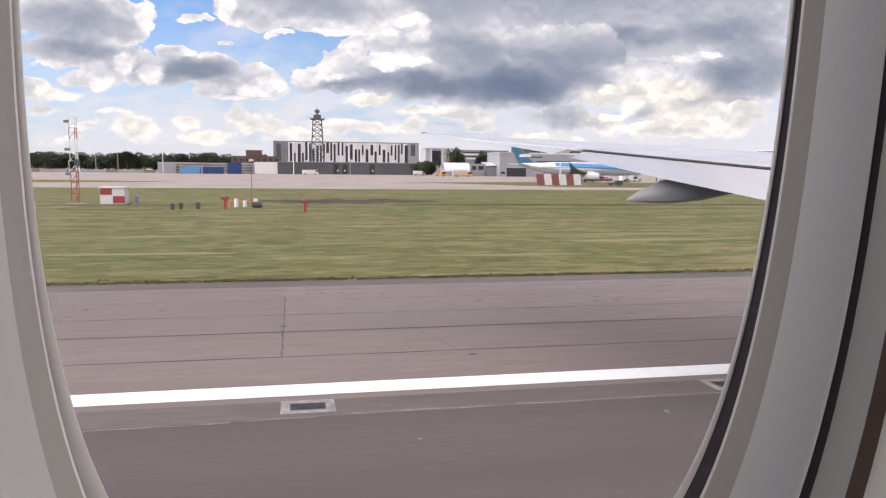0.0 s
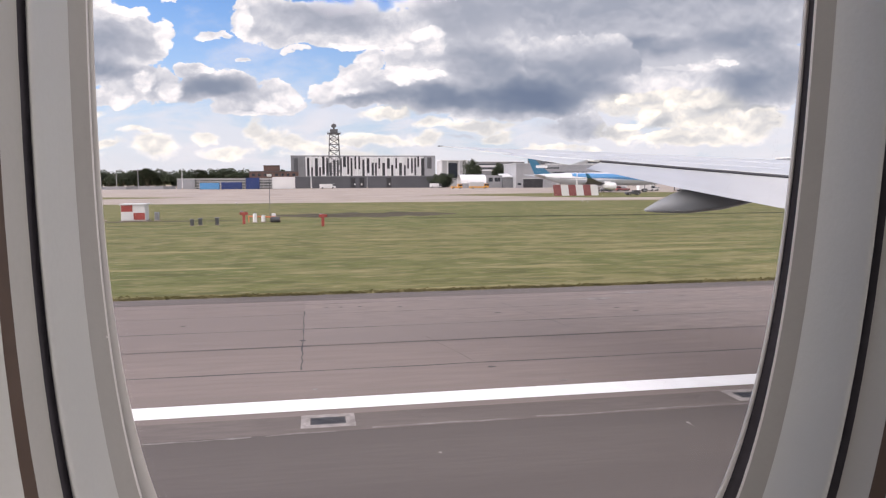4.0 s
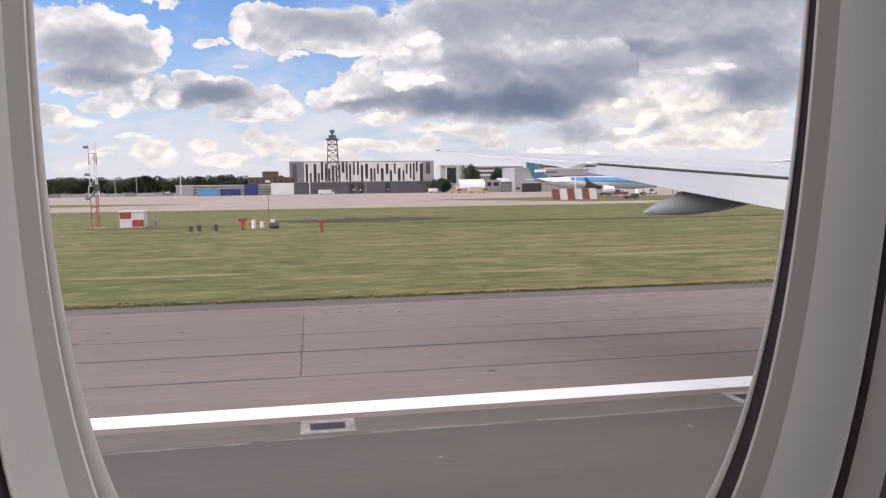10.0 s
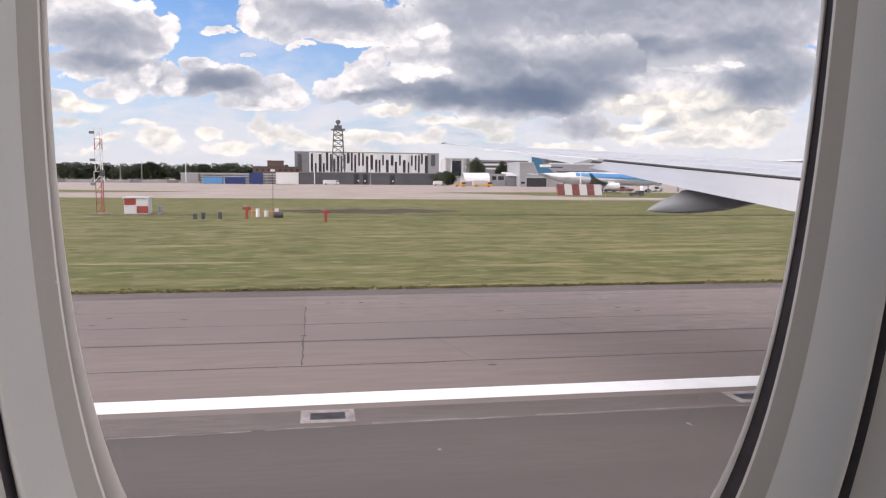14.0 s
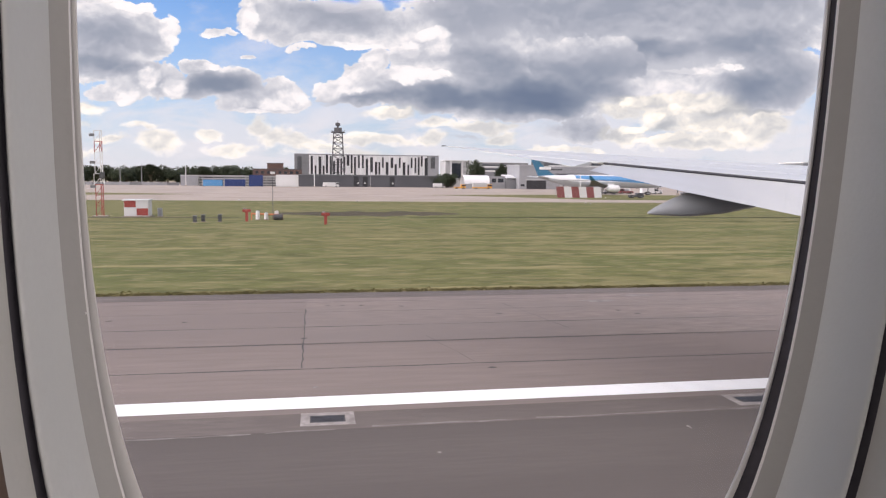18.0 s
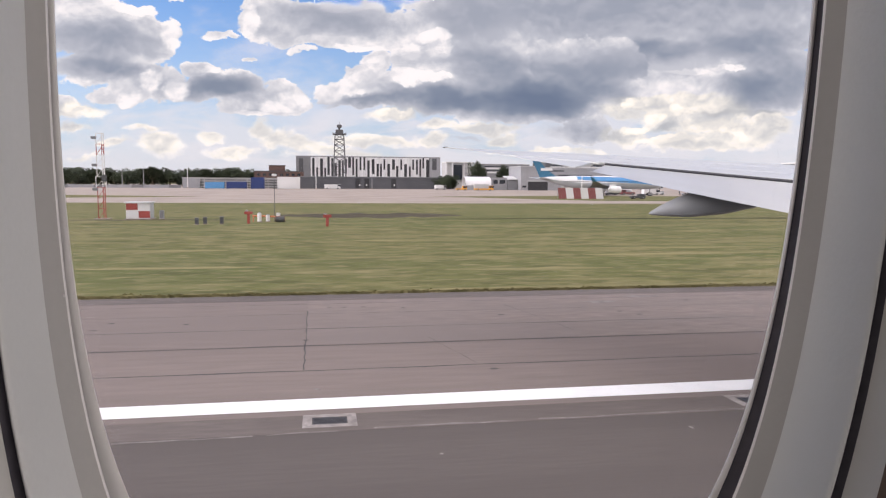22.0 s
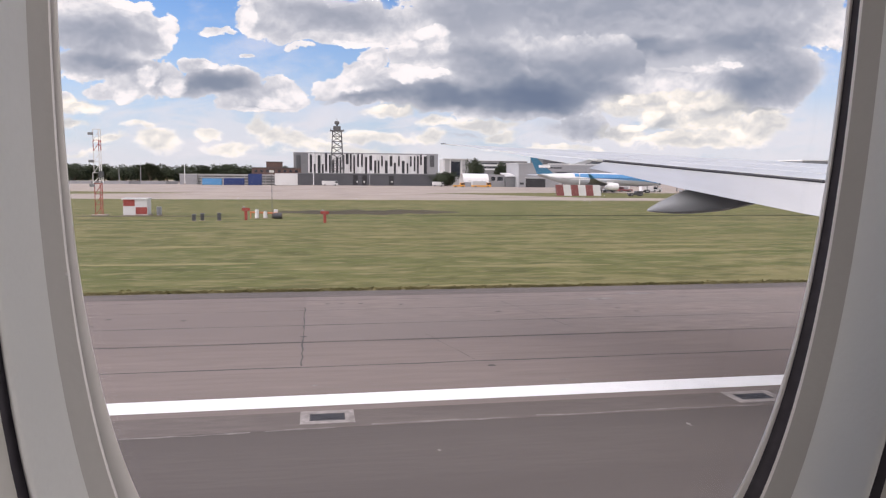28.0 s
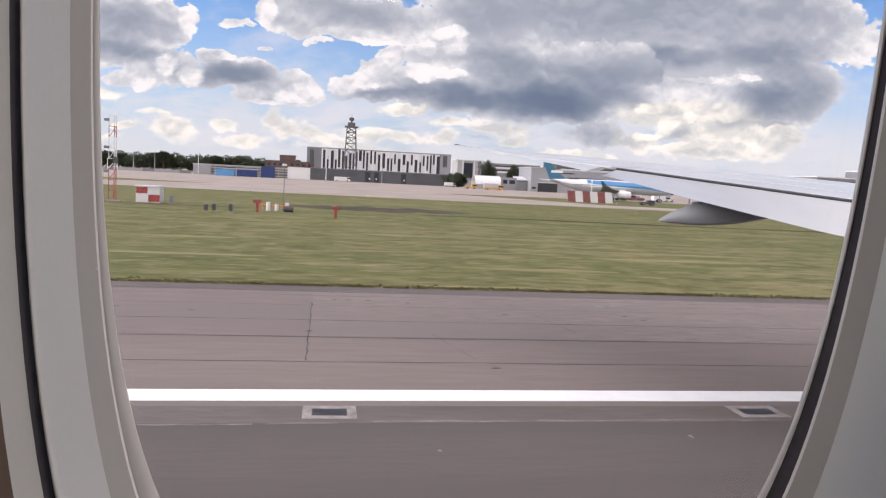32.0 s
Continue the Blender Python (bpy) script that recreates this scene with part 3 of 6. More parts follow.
def frame_loop(x0, x1, z0, z1, y, n=128):
    pts = []
    for i in range(n):
        t = 2 * math.pi * i / n
        c, s = math.cos(t), math.sin(t)
        k = min(abs((x1 - CX) / c) if c > 1e-9 else abs((x0 - CX) / c) if c < -1e-9 else 1e9,
                abs((z1 - CZ) / s) if s > 1e-9 else abs((z0 - CZ) / s) if s < -1e-9 else 1e9)
        pts.append((CX + c * k, y, CZ + s * k))
    return pts


window = thing("window_1", "oval aircraft cabin window in grey-white plastic lining", "window", kind="structure")
part("pane_rim", loft([oval(0.1590, 0.2960, 2.33), oval(0.1550, 0.2920, 2.318), oval(0.1546, 0.2899, 2.314), oval(0.1549, 0.2896, 2.314), oval(0.1560, 0.2897, 2.335, 0.032), oval(0.1569, 0.2899, 2.355, 0.037)]), M["rim"], window, "pale rim round the outer pane", True)
part("gasket", loft([oval(0.1569, 0.2899, 2.355, 0.037), oval(0.1570, 0.2890, 2.36, 0.035), oval(0.1563, 0.2862, 2.40, 0.030), oval(0.1553, 0.2846)]), M["gasket"], window, "dark rubber gasket", True)
part("lip", loft([oval(0.1553, 0.2846), oval(0.1550, 0.2843), oval(0.15495, 0.2839), oval(0.1550, 0.2835), oval(0.1553, 0.2829)]), M["lip"], window, "rounded inner lip, highlight put into its pale colour", True)
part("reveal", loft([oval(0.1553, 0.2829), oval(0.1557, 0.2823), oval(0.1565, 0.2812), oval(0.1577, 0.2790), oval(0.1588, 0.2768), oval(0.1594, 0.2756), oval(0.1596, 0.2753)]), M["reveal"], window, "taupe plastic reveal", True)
part("inner_funnel", loft([oval(0.1596, 0.2753), oval(0.1599, 0.2740), oval(0.1611, 0.2590), oval(0.1622, 0.2455), oval(0.1626, 0.2436), oval(0.1632, 0.2434), oval(0.1639, 0.2444), oval(0.1643, 0.2465)]), M["liner"], window, "pale grey funnel panel", True)
# shallow groove; its shadow is put in with the dark gasket colour
part("shadow_gap", loft([oval(0.1643, 0.2465), oval(0.1650, 0.2475), oval(0.1657, 0.2470), oval(0.1658, 0.2419)]), M["gasket"], window, "dark gap round the funnel", True)
part("outer_surround", loft([oval(0.1658, 0.2419), oval(0.1660, 0.2405), oval(0.1678, 0.2298), oval(0.1680, 0.2285)]), M["liner2"], window, "beige-grey surround", True)
part("trim_strip", loft([oval(0.1680, 0.2285), oval(0.1696, 0.2224)]), M["brown"], window, "dark brown trim strip", True)
part("outer_frame", loft([oval(0.1590, 0.2960, 2.33), oval(0.1700, 0.3100, 2.25), oval(0.2000, 0.3350, 2.05), oval(0.2450, 0.3920, 1.8)]), M["rim"], window, "outer window frame")
part("scratch", boxes((AT - 0.0935, AT - 0.0885, 0.2822, 0.2826, 5.4595, 5.4604), bevel=0.0001), M["lip"], window, "small pale scratch")
pane = part("pane", loft([oval(0.1590, 0.2960, 2.33), oval(0.001, 0.2960)]), M["rim"], window, "clear outer pane")


def pane_material():
    m = bpy.data.materials.new("clear_pane")
    m.use_nodes = True
    nt = m.node_tree
    nt.nodes.clear()
    N, L = nt.nodes.new, nt.links.new
    clear, gloss, mix, fres, out = N("ShaderNodeBsdfTransparent"), N("ShaderNodeBsdfGlossy"), N("ShaderNodeMixShader"), N("ShaderNodeFresnel"), N("ShaderNodeOutputMaterial")
    gloss.inputs["Roughness"].default_value = 0.02
    fres.inputs[0].default_value = 1.25
    L(fres.outputs[0], mix.inputs[0]), L(clear.outputs[0], mix.inputs[1]), L(gloss.outputs[0], mix.inputs[2]), L(mix.outputs[0], out.inputs[0])
    return m


pane.data.materials[0] = pane_material()
pane.visible_shadow = False

sidewall = tagged(part("wall_cabin_side", loft([oval(0.1696, 0.2224), oval(0.1704, 0.2205), oval(0.19, 0.216), frame_loop(AT - 2.2, AT + 2.6, 4.5, 6.3, 0.205)]), M["liner"], None, "", True),
                  "grey-white moulded cabin sidewall panel", "wall", kind="structure")
# cabin shut off behind the camera
CY0 = -5.6
tagged(part("wall_cabin_far", boxes((AT - 2.2, AT + 2.6, CY0 - 0.05, CY0, 4.5, 6.3)), M["liner2"]), "pale cabin sidewall across the aisle", "wall", kind="structure")
tagged(part("wall_cabin_front", boxes((AT + 2.6, AT + 2.65, CY0, 0.205, 4.5, 6.3)), M["liner2"]), "pale cabin bulkhead", "wall", kind="structure")
tagged(part("wall_cabin_rear", boxes((AT - 2.25, AT - 2.2, CY0, 0.205, 4.5, 6.3)), M["liner2"]), "pale cabin bulkhead", "wall", kind="structure")
tagged(part("floor", boxes((AT - 2.25, AT + 2.65, CY0 - 0.05, 0.21, 4.45, 4.5)), M["cabin_grey"]), "dark grey carpeted cabin floor", "floor", kind="structure")
tagged(part("ceiling", boxes((AT - 2.25, AT + 2.65, CY0 - 0.05, 0.21, 6.3, 6.35)), M["liner"]), "white cabin ceiling", "ceiling", kind="structure")
cabin_light = new("cabin_light", bpy.data.lights.new("cabin_light", "AREA"))
cabin_light.data.shape, cabin_light.data.size, cabin_light.data.size_y = "RECTANGLE", 3.2, 0.5
cabin_light.data.energy, cabin_light.data.color = 48, (0.97, 0.965, 0.93)
cabin_light.matrix_world = look((AT + 1.15, -1.5, 6.27), (AT + 0.8, -1.1, 4.4))

# added fill lamps, fore and aft, to brighten the lining; no windows there
for side_x, watts in ((-2.05, 8.5), (2.45, 8.0)):
    lamp = new("cabin_fill_light", bpy.data.lights.new("cabin_fill_light", "AREA"))
    lamp.data.shape, lamp.data.size, lamp.data.size_y = "RECTANGLE", 0.7, 0.5
    lamp.data.energy, lamp.data.color = watts, (1.0, 0.97, 0.94)
    lamp.matrix_world = look((AT + side_x, -1.9, 4.85), (AT + 0.07, 0.25, 5.2))


# wing: upper surface follows one rising plane
def on_wing(x, y, drop=0.0):
    return (x, y, 4.25 + 0.075 * y - drop)


def wing_part(name, te, le, mat, label, thick, parent):
    """A lofted span of wing from pairs of trailing and leading edge points, with a cambered top and a flat underside."""
    loops = []
    for (tx, ty), (lx, ly), th in zip(te, le, thick):
        top = [(tx + (lx - tx) * f, ty + (ly - ty) * f) for f in (0, 0.2, 0.5, 0.8, 0.94, 1.0)]
        camber = (0.0, 0.0, 0.0, 0.0, -0.10, -0.42)
        upper = [on_wing(x, y, -c * th) for (x, y), c in zip(top, camber)]
        lower = [on_wing(x, y, th * d) for (x, y), d in zip(top[::-1], (0.62, 1.0, 1.0, 0.8, 0.35, 0.10))]
        loops.append(upper + lower)
    return part(name, loft(loops, cap=True), mat, parent, label, False)


wing = thing("passenger_aircraft", "white airliner with a swept wing and extended flap", "aircraft", at=(AT, 0, 0.11), turn=-0.87)
wing.matrix_world = pose(AT, 0.028, 0.11, 0.22, 0, -0.87)  # the wing carries a little lift
HULL_Y, HULL_Z, HULL_R = -2.81, 5.29, 3.2


def hull_ring(x, scale, lift, angles):
    return [(x, HULL_Y + HULL_R * scale * math.cos(a), HULL_Z + lift + HULL_R * scale * math.sin(a)) for a in angles]


def hull():
    """The fuselage skin as rings, with an opening at the cabin window."""
    a_lo, a_hi = math.asin((5.24 - HULL_Z - 0.11) / HULL_R), math.asin((5.94 - HULL_Z - 0.11) / HULL_R)
    angles = [a_lo, a_hi] + [a_hi + (2 * math.pi + a_lo - a_hi) * i / 40 for i in range(1, 40)]
    rows = [(-28, 0.05, 2.1), (-24, 0.35, 1.7), (-18, 0.68, 1.0), (-10, 0.94, 0.2), (-6, 1, 0), (-0.17, 1, 0), (0.31, 1, 0), (8, 1, 0), (28, 1, 0), (37, 1, 0), (41, 0.85, -0.2), (44, 0.55, -0.6), (45.5, 0.25, -0.9), (46, 0.04, -1.0)]
    bm = bmesh.new()
    rings = [[bm.verts.new(p) for p in hull_ring(x, s, l, angles)] for x, s, l in rows]
    n = len(angles)
    for k, (a, b) in enumerate(zip(rings, rings[1:])):
        for i in range(n):
            if k == 5 and i == 0:
                continue
            bm.faces.new((a[i], a[(i + 1) % n], b[(i + 1) % n], b[i]))
    return bm


part("fuselage", hull(), M["skin"], wing, "white fuselage skin", True)
part("tail_fin", loft([[(-26.5, HULL_Y + d, 8.0), (-14, HULL_Y + d, 8.3), (-21, HULL_Y + d * 0.4, 17.5), (-25.5, HULL_Y + d * 0.4, 17.5)] for d in (-0.3, 0.3)], cap=True), M["skin"], wing, "tail fin")
for sy in (-1, 1):
    part("tailplane", loft([[(x, HULL_Y + sy * yy, 7.2 + z) for x, yy, z in ((-27, 0.6, dz), (-20, 0.6, dz), (-25.5, 10.5, 0.8 + dz), (-28, 10.5, 0.8 + dz))] for dz in (0, 0.25)], cap=True), M["skin"], wing)
for gx, gy in ((36, HULL_Y), (9.0, HULL_Y - 4.6), (9.0, HULL_Y + 4.6)):
    part("gear_leg", tube(bmesh.new(), (gx, gy, 0.5), (gx, gy, 3.4), 0.22), M["steel"], wing)
    for dx in ((0,) if gx > 20 else (-1.4, 0, 1.4)):
        for dy in (-0.6, 0.6):
            part("wheel", tube(bmesh.new(), (gx + dx, gy + dy - 0.22, 0.52), (gx + dx, gy + dy + 0.22, 0.52), 0.62, n=20), M["tyre"], wing)
part("engine", loft([[(x, 7.0 + r * math.cos(a), 3.3 + r * math.sin(a)) for a in (2 * math.pi * i / 24 for i in range(24))] for x, r in ((18.5, 0.9), (20, 1.35), (23, 1.65), (25, 1.6), (25.4, 1.45))], cap=True), M["skin"], wing, "engine nacelle", True)

wing_part("wing_box", [(15.5, 0.2), (11.2, 12.4), (10.36, 14.72), (9.26, 17.81), (8.22, 20.94)], [(31.0, 0.2), (22.6, 12.4), (20.7, 14.72), (17.9, 17.81), (15.3, 20.94)], M["wing"], "white inner wing panel", (1.3, 0.9, 0.8, 0.65, 0.5), wing)
wing_part("outer_panel", [(8.05, 20.98), (7.2, 22.9), (6.3, 25.5), (5.75, 28.6), (5.20, 31.2)], [(15.25, 20.98), (13.8, 22.9), (11.6, 25.5), (8.2, 28.3), (5.42, 31.36)], M["wing"], "white outer wing panel", (0.48, 0.42, 0.3, 0.16, 0.04), wing)
wing_part("aileron", [(6.50, 18.64), (6.40, 20.3), (6.22, 22.7), (6.1, 24.2)], [(7.95, 21.2), (7.75, 21.8), (7.1, 23.2), (6.7, 24.4)], M["wing"], "white aileron", (0.1, 0.1, 0.1, 0.06), wing)
# the flap hangs behind and below a dark slot
hinge = [(8.16, 20.85, 5.80), (8.75, 19.2, 5.675), (9.22, 17.75, 5.565), (10.32, 14.65, 5.33), (11.2, 12.3, 5.15), (13.4, 6.0, 4.68)]
trail = [(7.503, 20.2, 5.552), (7.66, 18.7, 5.42), (8.162, 16.0, 5.085), (9.485, 13.6, 4.66), (10.3, 11.9, 4.42), (12.2, 6.0, 3.95)]
loops = []
span = [(Vector(h0).lerp(Vector(h1), k / 10), Vector(t0).lerp(Vector(t1), k / 10)) for h0, h1, t0, t1 in zip(hinge, hinge[1:], trail, trail[1:]) for k in range(10)]
span.append((Vector(hinge[-1]), Vector(trail[-1])))
for h, t in span:
    nose = h + Vector((0.25, 0.05, -0.16))
    under = h.lerp(t, 0.5) - Vector((0, 0, 0.12))
    loops.append([tuple(nose), tuple(h + Vector((0.02, 0, -0.055))), tuple(t), tuple(under), tuple(h + Vector((0.15, 0, -0.26)))])
part("flap", loft(loops, cap=True), M["flap"], wing, "white extended trailing-edge flap", True).data.set_sharp_from_angle(angle=radians(25))
# solid strip; the slot's shadow is its black colour
slot = [[(x + dx, y + dy, z + dz) for dx, dy, dz in ((0.03, 0.0, 0.010), (-0.012, 0.0, -0.02), (0.16, 0, -0.20), (0.3, 0, -0.1))] for x, y, z in hinge]
part("flap_slot", loft(slot, cap=True), M["black_and_shade"], wing, "black shadow slot before the flap")
# flap track fairing: a pointed canoe
canoe = []
for x, y, zb, zt, w in ((7.05, 15.32, 4.615, 4.65, 0.03), (7.10, 15.31, 4.60, 4.69, 0.08), (7.28, 15.26, 4.585, 4.81, 0.14), (7.55, 15.16, 4.575, 4.965, 0.20), (7.85, 15.05, 4.575, 5.11, 0.23), (8.5, 14.85, 4.65, 5.16, 0.24), (9.2, 14.65, 4.82, 5.2, 0.21), (9.9, 14.4, 5.06, 5.25, 0.1)):
    x, y, zb, zt, w = x * 1.1, y * 1.1, 5.5 + (zb - 5.5) * 1.1, 5.5 + (zt - 5.5) * 1.1, w * 1.1
    mid, half = (zb + zt) / 2, (zt - zb) / 2
    canoe.append([(x, y + w * cy, mid + half * cz) for cy, cz in ((0.0, 1.0), (0.42, 0.92), (0.86, 0.35), (1.0, -0.30), (0.82, -0.78), (0.35, -1.0), (-0.35, -1.0), (-0.82, -0.78), (-1.0, -0.30), (-0.86, 0.35), (-0.42, 0.92))])
part("flap_fairing", loft(canoe, cap=True), M["wing_grey"], wing, "grey pointed flap-track fairing", True).data.set_sharp_from_angle(angle=radians(38))
part("tip_light", boxes((5.16, 5.34, 31.3, 31.62, 6.585, 6.615), bevel=0.01), M["black_and_shade"], wing, "dark wing-tip light")
bm = bmesh.new()
for (x0, y0), (x1, y1) in (((12.4, 14.9), (9.2, 21.4)), ((13.4, 17.8), (11.0, 22.6)), ((9.9, 22.4), (7.7, 25.9)), ((9.2, 21.4), (8.2, 21.0))):
    tube(bm, on_wing(x0, y0, -0.004), on_wing(x1, y1, -0.002), 0.004, n=5)
part("panel_seam", bm, M["seam"], wing, "thin grey panel seams")

# ---- runway dressing ----
def strip_mesh(bm, x0, x1, y, w, z, wob=0.03, step=1.5, seed=0):
    """A thin uneven ribbon along the runway, laid flat."""
    rnd = random.Random(seed)
    n = max(2, int((x1 - x0) / step))
    a, b = [], []
    for i in range(n + 1):
        x = x0 + (x1 - x0) * i / n
        yy = y + rnd.uniform(-wob, wob)
        ww = w * rnd.uniform(0.5, 1.2)
        a.append(bm.verts.new((x, yy - ww / 2, z)))
        b.append(bm.verts.new((x, yy + ww / 2, z)))
    for i in range(n):
        bm.faces.new((a[i], a[i + 1], b[i + 1], b[i]))
    return bm


def crack_mesh(bm, x, y0, y1, w, z, drift=0.0, seed=0):
    rnd = random.Random(seed)
    n = max(3, int((y1 - y0) / 0.5))
    a, b = [], []
    for i in range(n + 1):
        y = y0 + (y1 - y0) * i / n
        xx = x + drift * i / n + rnd.uniform(-0.025, 0.025)
        ww = w * rnd.uniform(0.3, 1.3)
        a.append(bm.verts.new((xx - ww / 2, y, z)))
        b.append(bm.verts.new((xx + ww / 2, y, z)))
    for i in range(n):
        bm.faces.new((a[i], b[i], b[i + 1], a[i + 1]))
    return bm


joints = []
for k, (y, w, x0, x1) in enumerate(((21.45, 0.11, -420, 300), (24.7, 0.11, -420, 300), (27.55, 0.10, -420, 300), (30.6, 0.05, -420, 300), (33.0, 0.06, -420, 300))):
    joints.append(tagged(part("joint", strip_mesh(bmesh.new(), x0, x1, y, w, 0.0125, seed=k), M["joint"], shoulder)))
for k, (x, y0, y1, d, w) in enumerate(((-0.15, 21.6, 31.4, 0.1, 0.05), (9.6, 26.0, 31.8, -1.1, 0.03), (5.0, 21.5, 25.5, -0.9, 0.03), (-9.4, 20, 33, 0.2, 0.04), (19.5, 21.5, 33, 0.3, 0.04), (29.5, 21, 33, -0.2, 0.04), (-21, 21, 33, 0.2, 0.04), (118.6, 21, 33, -0.1, 0.03))):
    part("crack", crack_mesh(bmesh.new(), AT + x, y0, y1, w, 0.0128, d, 40 + k), M["joint"], shoulder)
# bays of different age on the shoulder
bay_a = material("worn_bay", (0.220, 0.184, 0.165), 0.95, 0, 0.2, 3, 0.3, 0.25, 0.3, second=(0.195, 0.166, 0.152), stretch=(0.3, 1, 1), spec=0.2)
bay_c = material("smooth_bay", (0.212, 0.176, 0.158), 0.95, 0, 0.10, 3, 0.14, 0.2, 0.3, stretch=(0.15, 1, 1), spec=0.2)
bay_b = material("worn_concrete", (0.203, 0.169, 0.152), 0.95, 0, 0.14, 2.5, 0.3, 0.22, 0.3, second=(0.190, 0.160, 0.146), stretch=(0.2, 1, 1), spec=0.2)
part("worn_bay", slab([(AT - 0.1, 24.8), (AT + 60, 24.8), (AT + 60, 33.9), (AT, 33.9)], 0.006, 0.0112), bay_a, shoulder, "paler worn concrete bay")
part("worn_bay", slab([(AT - 60, 24.8), (AT - 0.2, 24.8), (AT - 0.1, 33.9), (AT - 60, 33.9)], 0.006, 0.0108), bay_b, shoulder, "worn pinkish concrete bay")
part("edge_band", slab([(-420, 34.0), (300, 34.0), (300, EDGE - 0.05), (-420, EDGE - 0.05)], 0.006, 0.0105), material("edge_band", (0.150, 0.130, 0.120), 0.95, 0, 0.2, 3, 0.3, 0.4, 0.3, stretch=(0.2, 1, 1), spec=0.2), shoulder, "darker strip along the grass")
part("inner_band", slab([(-420, 16.1), (300, 16.1), (300, 17.3), (-420, 17.3)], 0.008, 0.0150), material("inner_band", (0.152, 0.130, 0.118), 0.92, 0, 0.15, 5, 0.25, 0.4, 0.3, stretch=(0.25, 1, 1), spec=0.2), runway, "slightly paler band inside the line")
flake = material("worn_paint", (0.235, 0.215, 0.20), 0.9, 0, 0.3, 6, 0.5, 2.0, second=(0.165, 0.145, 0.135), spec=0.2)
for k, (x0, x1, y) in enumerate(((-4.2, -1.2, 16.02), (-0.9, 0.6, 16.08), (1.4, 4.6, 16.2), (5.2, 11, 16.22), (-12, -7, 16.0), (14, 24, 16.2))):
    part("faint_seam", strip_mesh(bmesh.new(), AT + x0, AT + x1, y, 0.09, 0.0158, 0.04, 0.35, 90 + k), flake, runway, "faint pale seam")
for k, (x, y, a, b) in enumerate(((0.2, 19.5, 0.10, 0.09), (13.0, 31.9, 1.0, 0.35), (15.6, 33.2, 1.1, 0.3), (2.6, 14.4, 0.05, 0.05), (8.4, 15.1, 0.05, 0.12), (-6.0, 20.0, 0.1, 0.08), (6.9, 19.1, 0.16, 0.05))):
    n = 9
    part("pale_mark", slab([(AT + x + a * math.cos(6.283 * i / n) * (0.8 + 0.3 * math.sin(i * 2.1)), y + b * math.sin(6.283 * i / n)) for i in range(n)], 0.010, 0.0165), flake, runway, "small pale mark")
for k, (x, y) in enumerate(((-0.1, 25.6), (5.3, 20.9), (-7.6, 28.3), (-7.3, 29.6), (-7.9, 27.8), (0.9, 32.1), (1.5, 32.0), (12.9, 29.5), (13.4, 28.7), (9.8, 27.6), (17.2, 31.9), (4.0, 31.6), (-4.5, 29.0), (2.3, 32.0), (7.7, 29.4), (-9.0, 31.0))):
    part("dark_spot", slab([(AT + x + 0.16 * math.cos(6.283 * i / 7) * (0.7 + 0.4 * math.sin(i * 3 + k)), y + 0.10 * math.sin(6.283 * i / 7)) for i in range(7)], 0.008, 0.0138), M["joint"], shoulder)
part("worn_bay", slab([(AT - 80, 18.72), (AT + 80, 18.72), (AT + 80, 24.6), (AT - 80, 24.6)], 0.006, 0.0100), bay_c, shoulder, "smooth brownish asphalt bay")


def light_pit(x, y, w, d, group="pits beside the edge line"):
    """A cast iron cover in a pale concrete collar, flush with the runway."""
    t = thing("pit_cover", "dark metal pit cover in a pale concrete collar", "pit cover", group, at=(x, y, 0.0148), turn=random.Random(int(x * 7)).uniform(-1.5, 1.5))
    c = 0.21
    part("collar", boxes((-w / 2, w / 2, -d / 2, -d / 2 + c, -0.05, 0.004), (-w / 2, w / 2, d / 2 - c, d / 2, -0.05, 0.004), (-w / 2, -w / 2 + c, -d / 2 + c, d / 2 - c, -0.05, 0.004), (w / 2 - c, w / 2, -d / 2 + c, d / 2 - c, -0.05, 0.004)), PIT_COLLAR, t, "worn pale concrete collar")
    part("cover", boxes((-w / 2 + c + 0.012, w / 2 - c - 0.012, -d / 2 + c + 0.012, d / 2 - c - 0.012, -0.05, 0.001)), PIT_IRON, t, "dark iron cover")
    part("rib", boxes(*[(-w / 2 + c + 0.05, w / 2 - c - 0.05, yy - 0.008, yy + 0.008, 0.001, 0.005) for yy in (-0.12, -0.04, 0.04, 0.12)]), PIT_IRON, t)
    return t


PIT_COLLAR = material("pit_collar", (0.33, 0.30, 0.28), 0.9, 0, 0.2, 9, 0.35, 2.5, spec=0.2)
PIT_IRON = material("pit_iron", (0.075, 0.070, 0.068), 0.6, 0.4, 0.25, 14, 0.3, 3)
for x, w, d in ((0.45, 1.22, 0.92), (11.1, 1.3, 0.9), (-14.6, 1.2, 0.9), (-25.5, 1.9, 0.9), (24, 1.2, 0.9), (38, 1.8, 0.9), (-40, 1.2, 0.9), (119.2, 1.2, 1.0), (131, 1.3, 1.0)):
    light_pit(AT + x, 16.85, w, d)
drain = thing("drain_cover", "long dark drain slot in the shoulder", "drain cover", at=(2.2, 26.1, 0.012))
part("collar", boxes((-0.75, 0.62, -0.34, -0.22, -0.05, 0.004), (-0.75, 0.62, 0.22, 0.34, -0.05, 0.004), (-0.75, -0.58, -0.22, 0.22, -0.05, 0.004), (0.52, 0.62, -0.22, 0.22, -0.05, 0.004)), PIT_COLLAR, drain, "pale collar")
part("grate", boxes(*[(-0.572, 0.512, -0.215 + 0.108 * i, -0.215 + 0.106 + 0.108 * i, -0.04, 0.002) for i in range(4)]), PIT_IRON, drain, "dark grate")

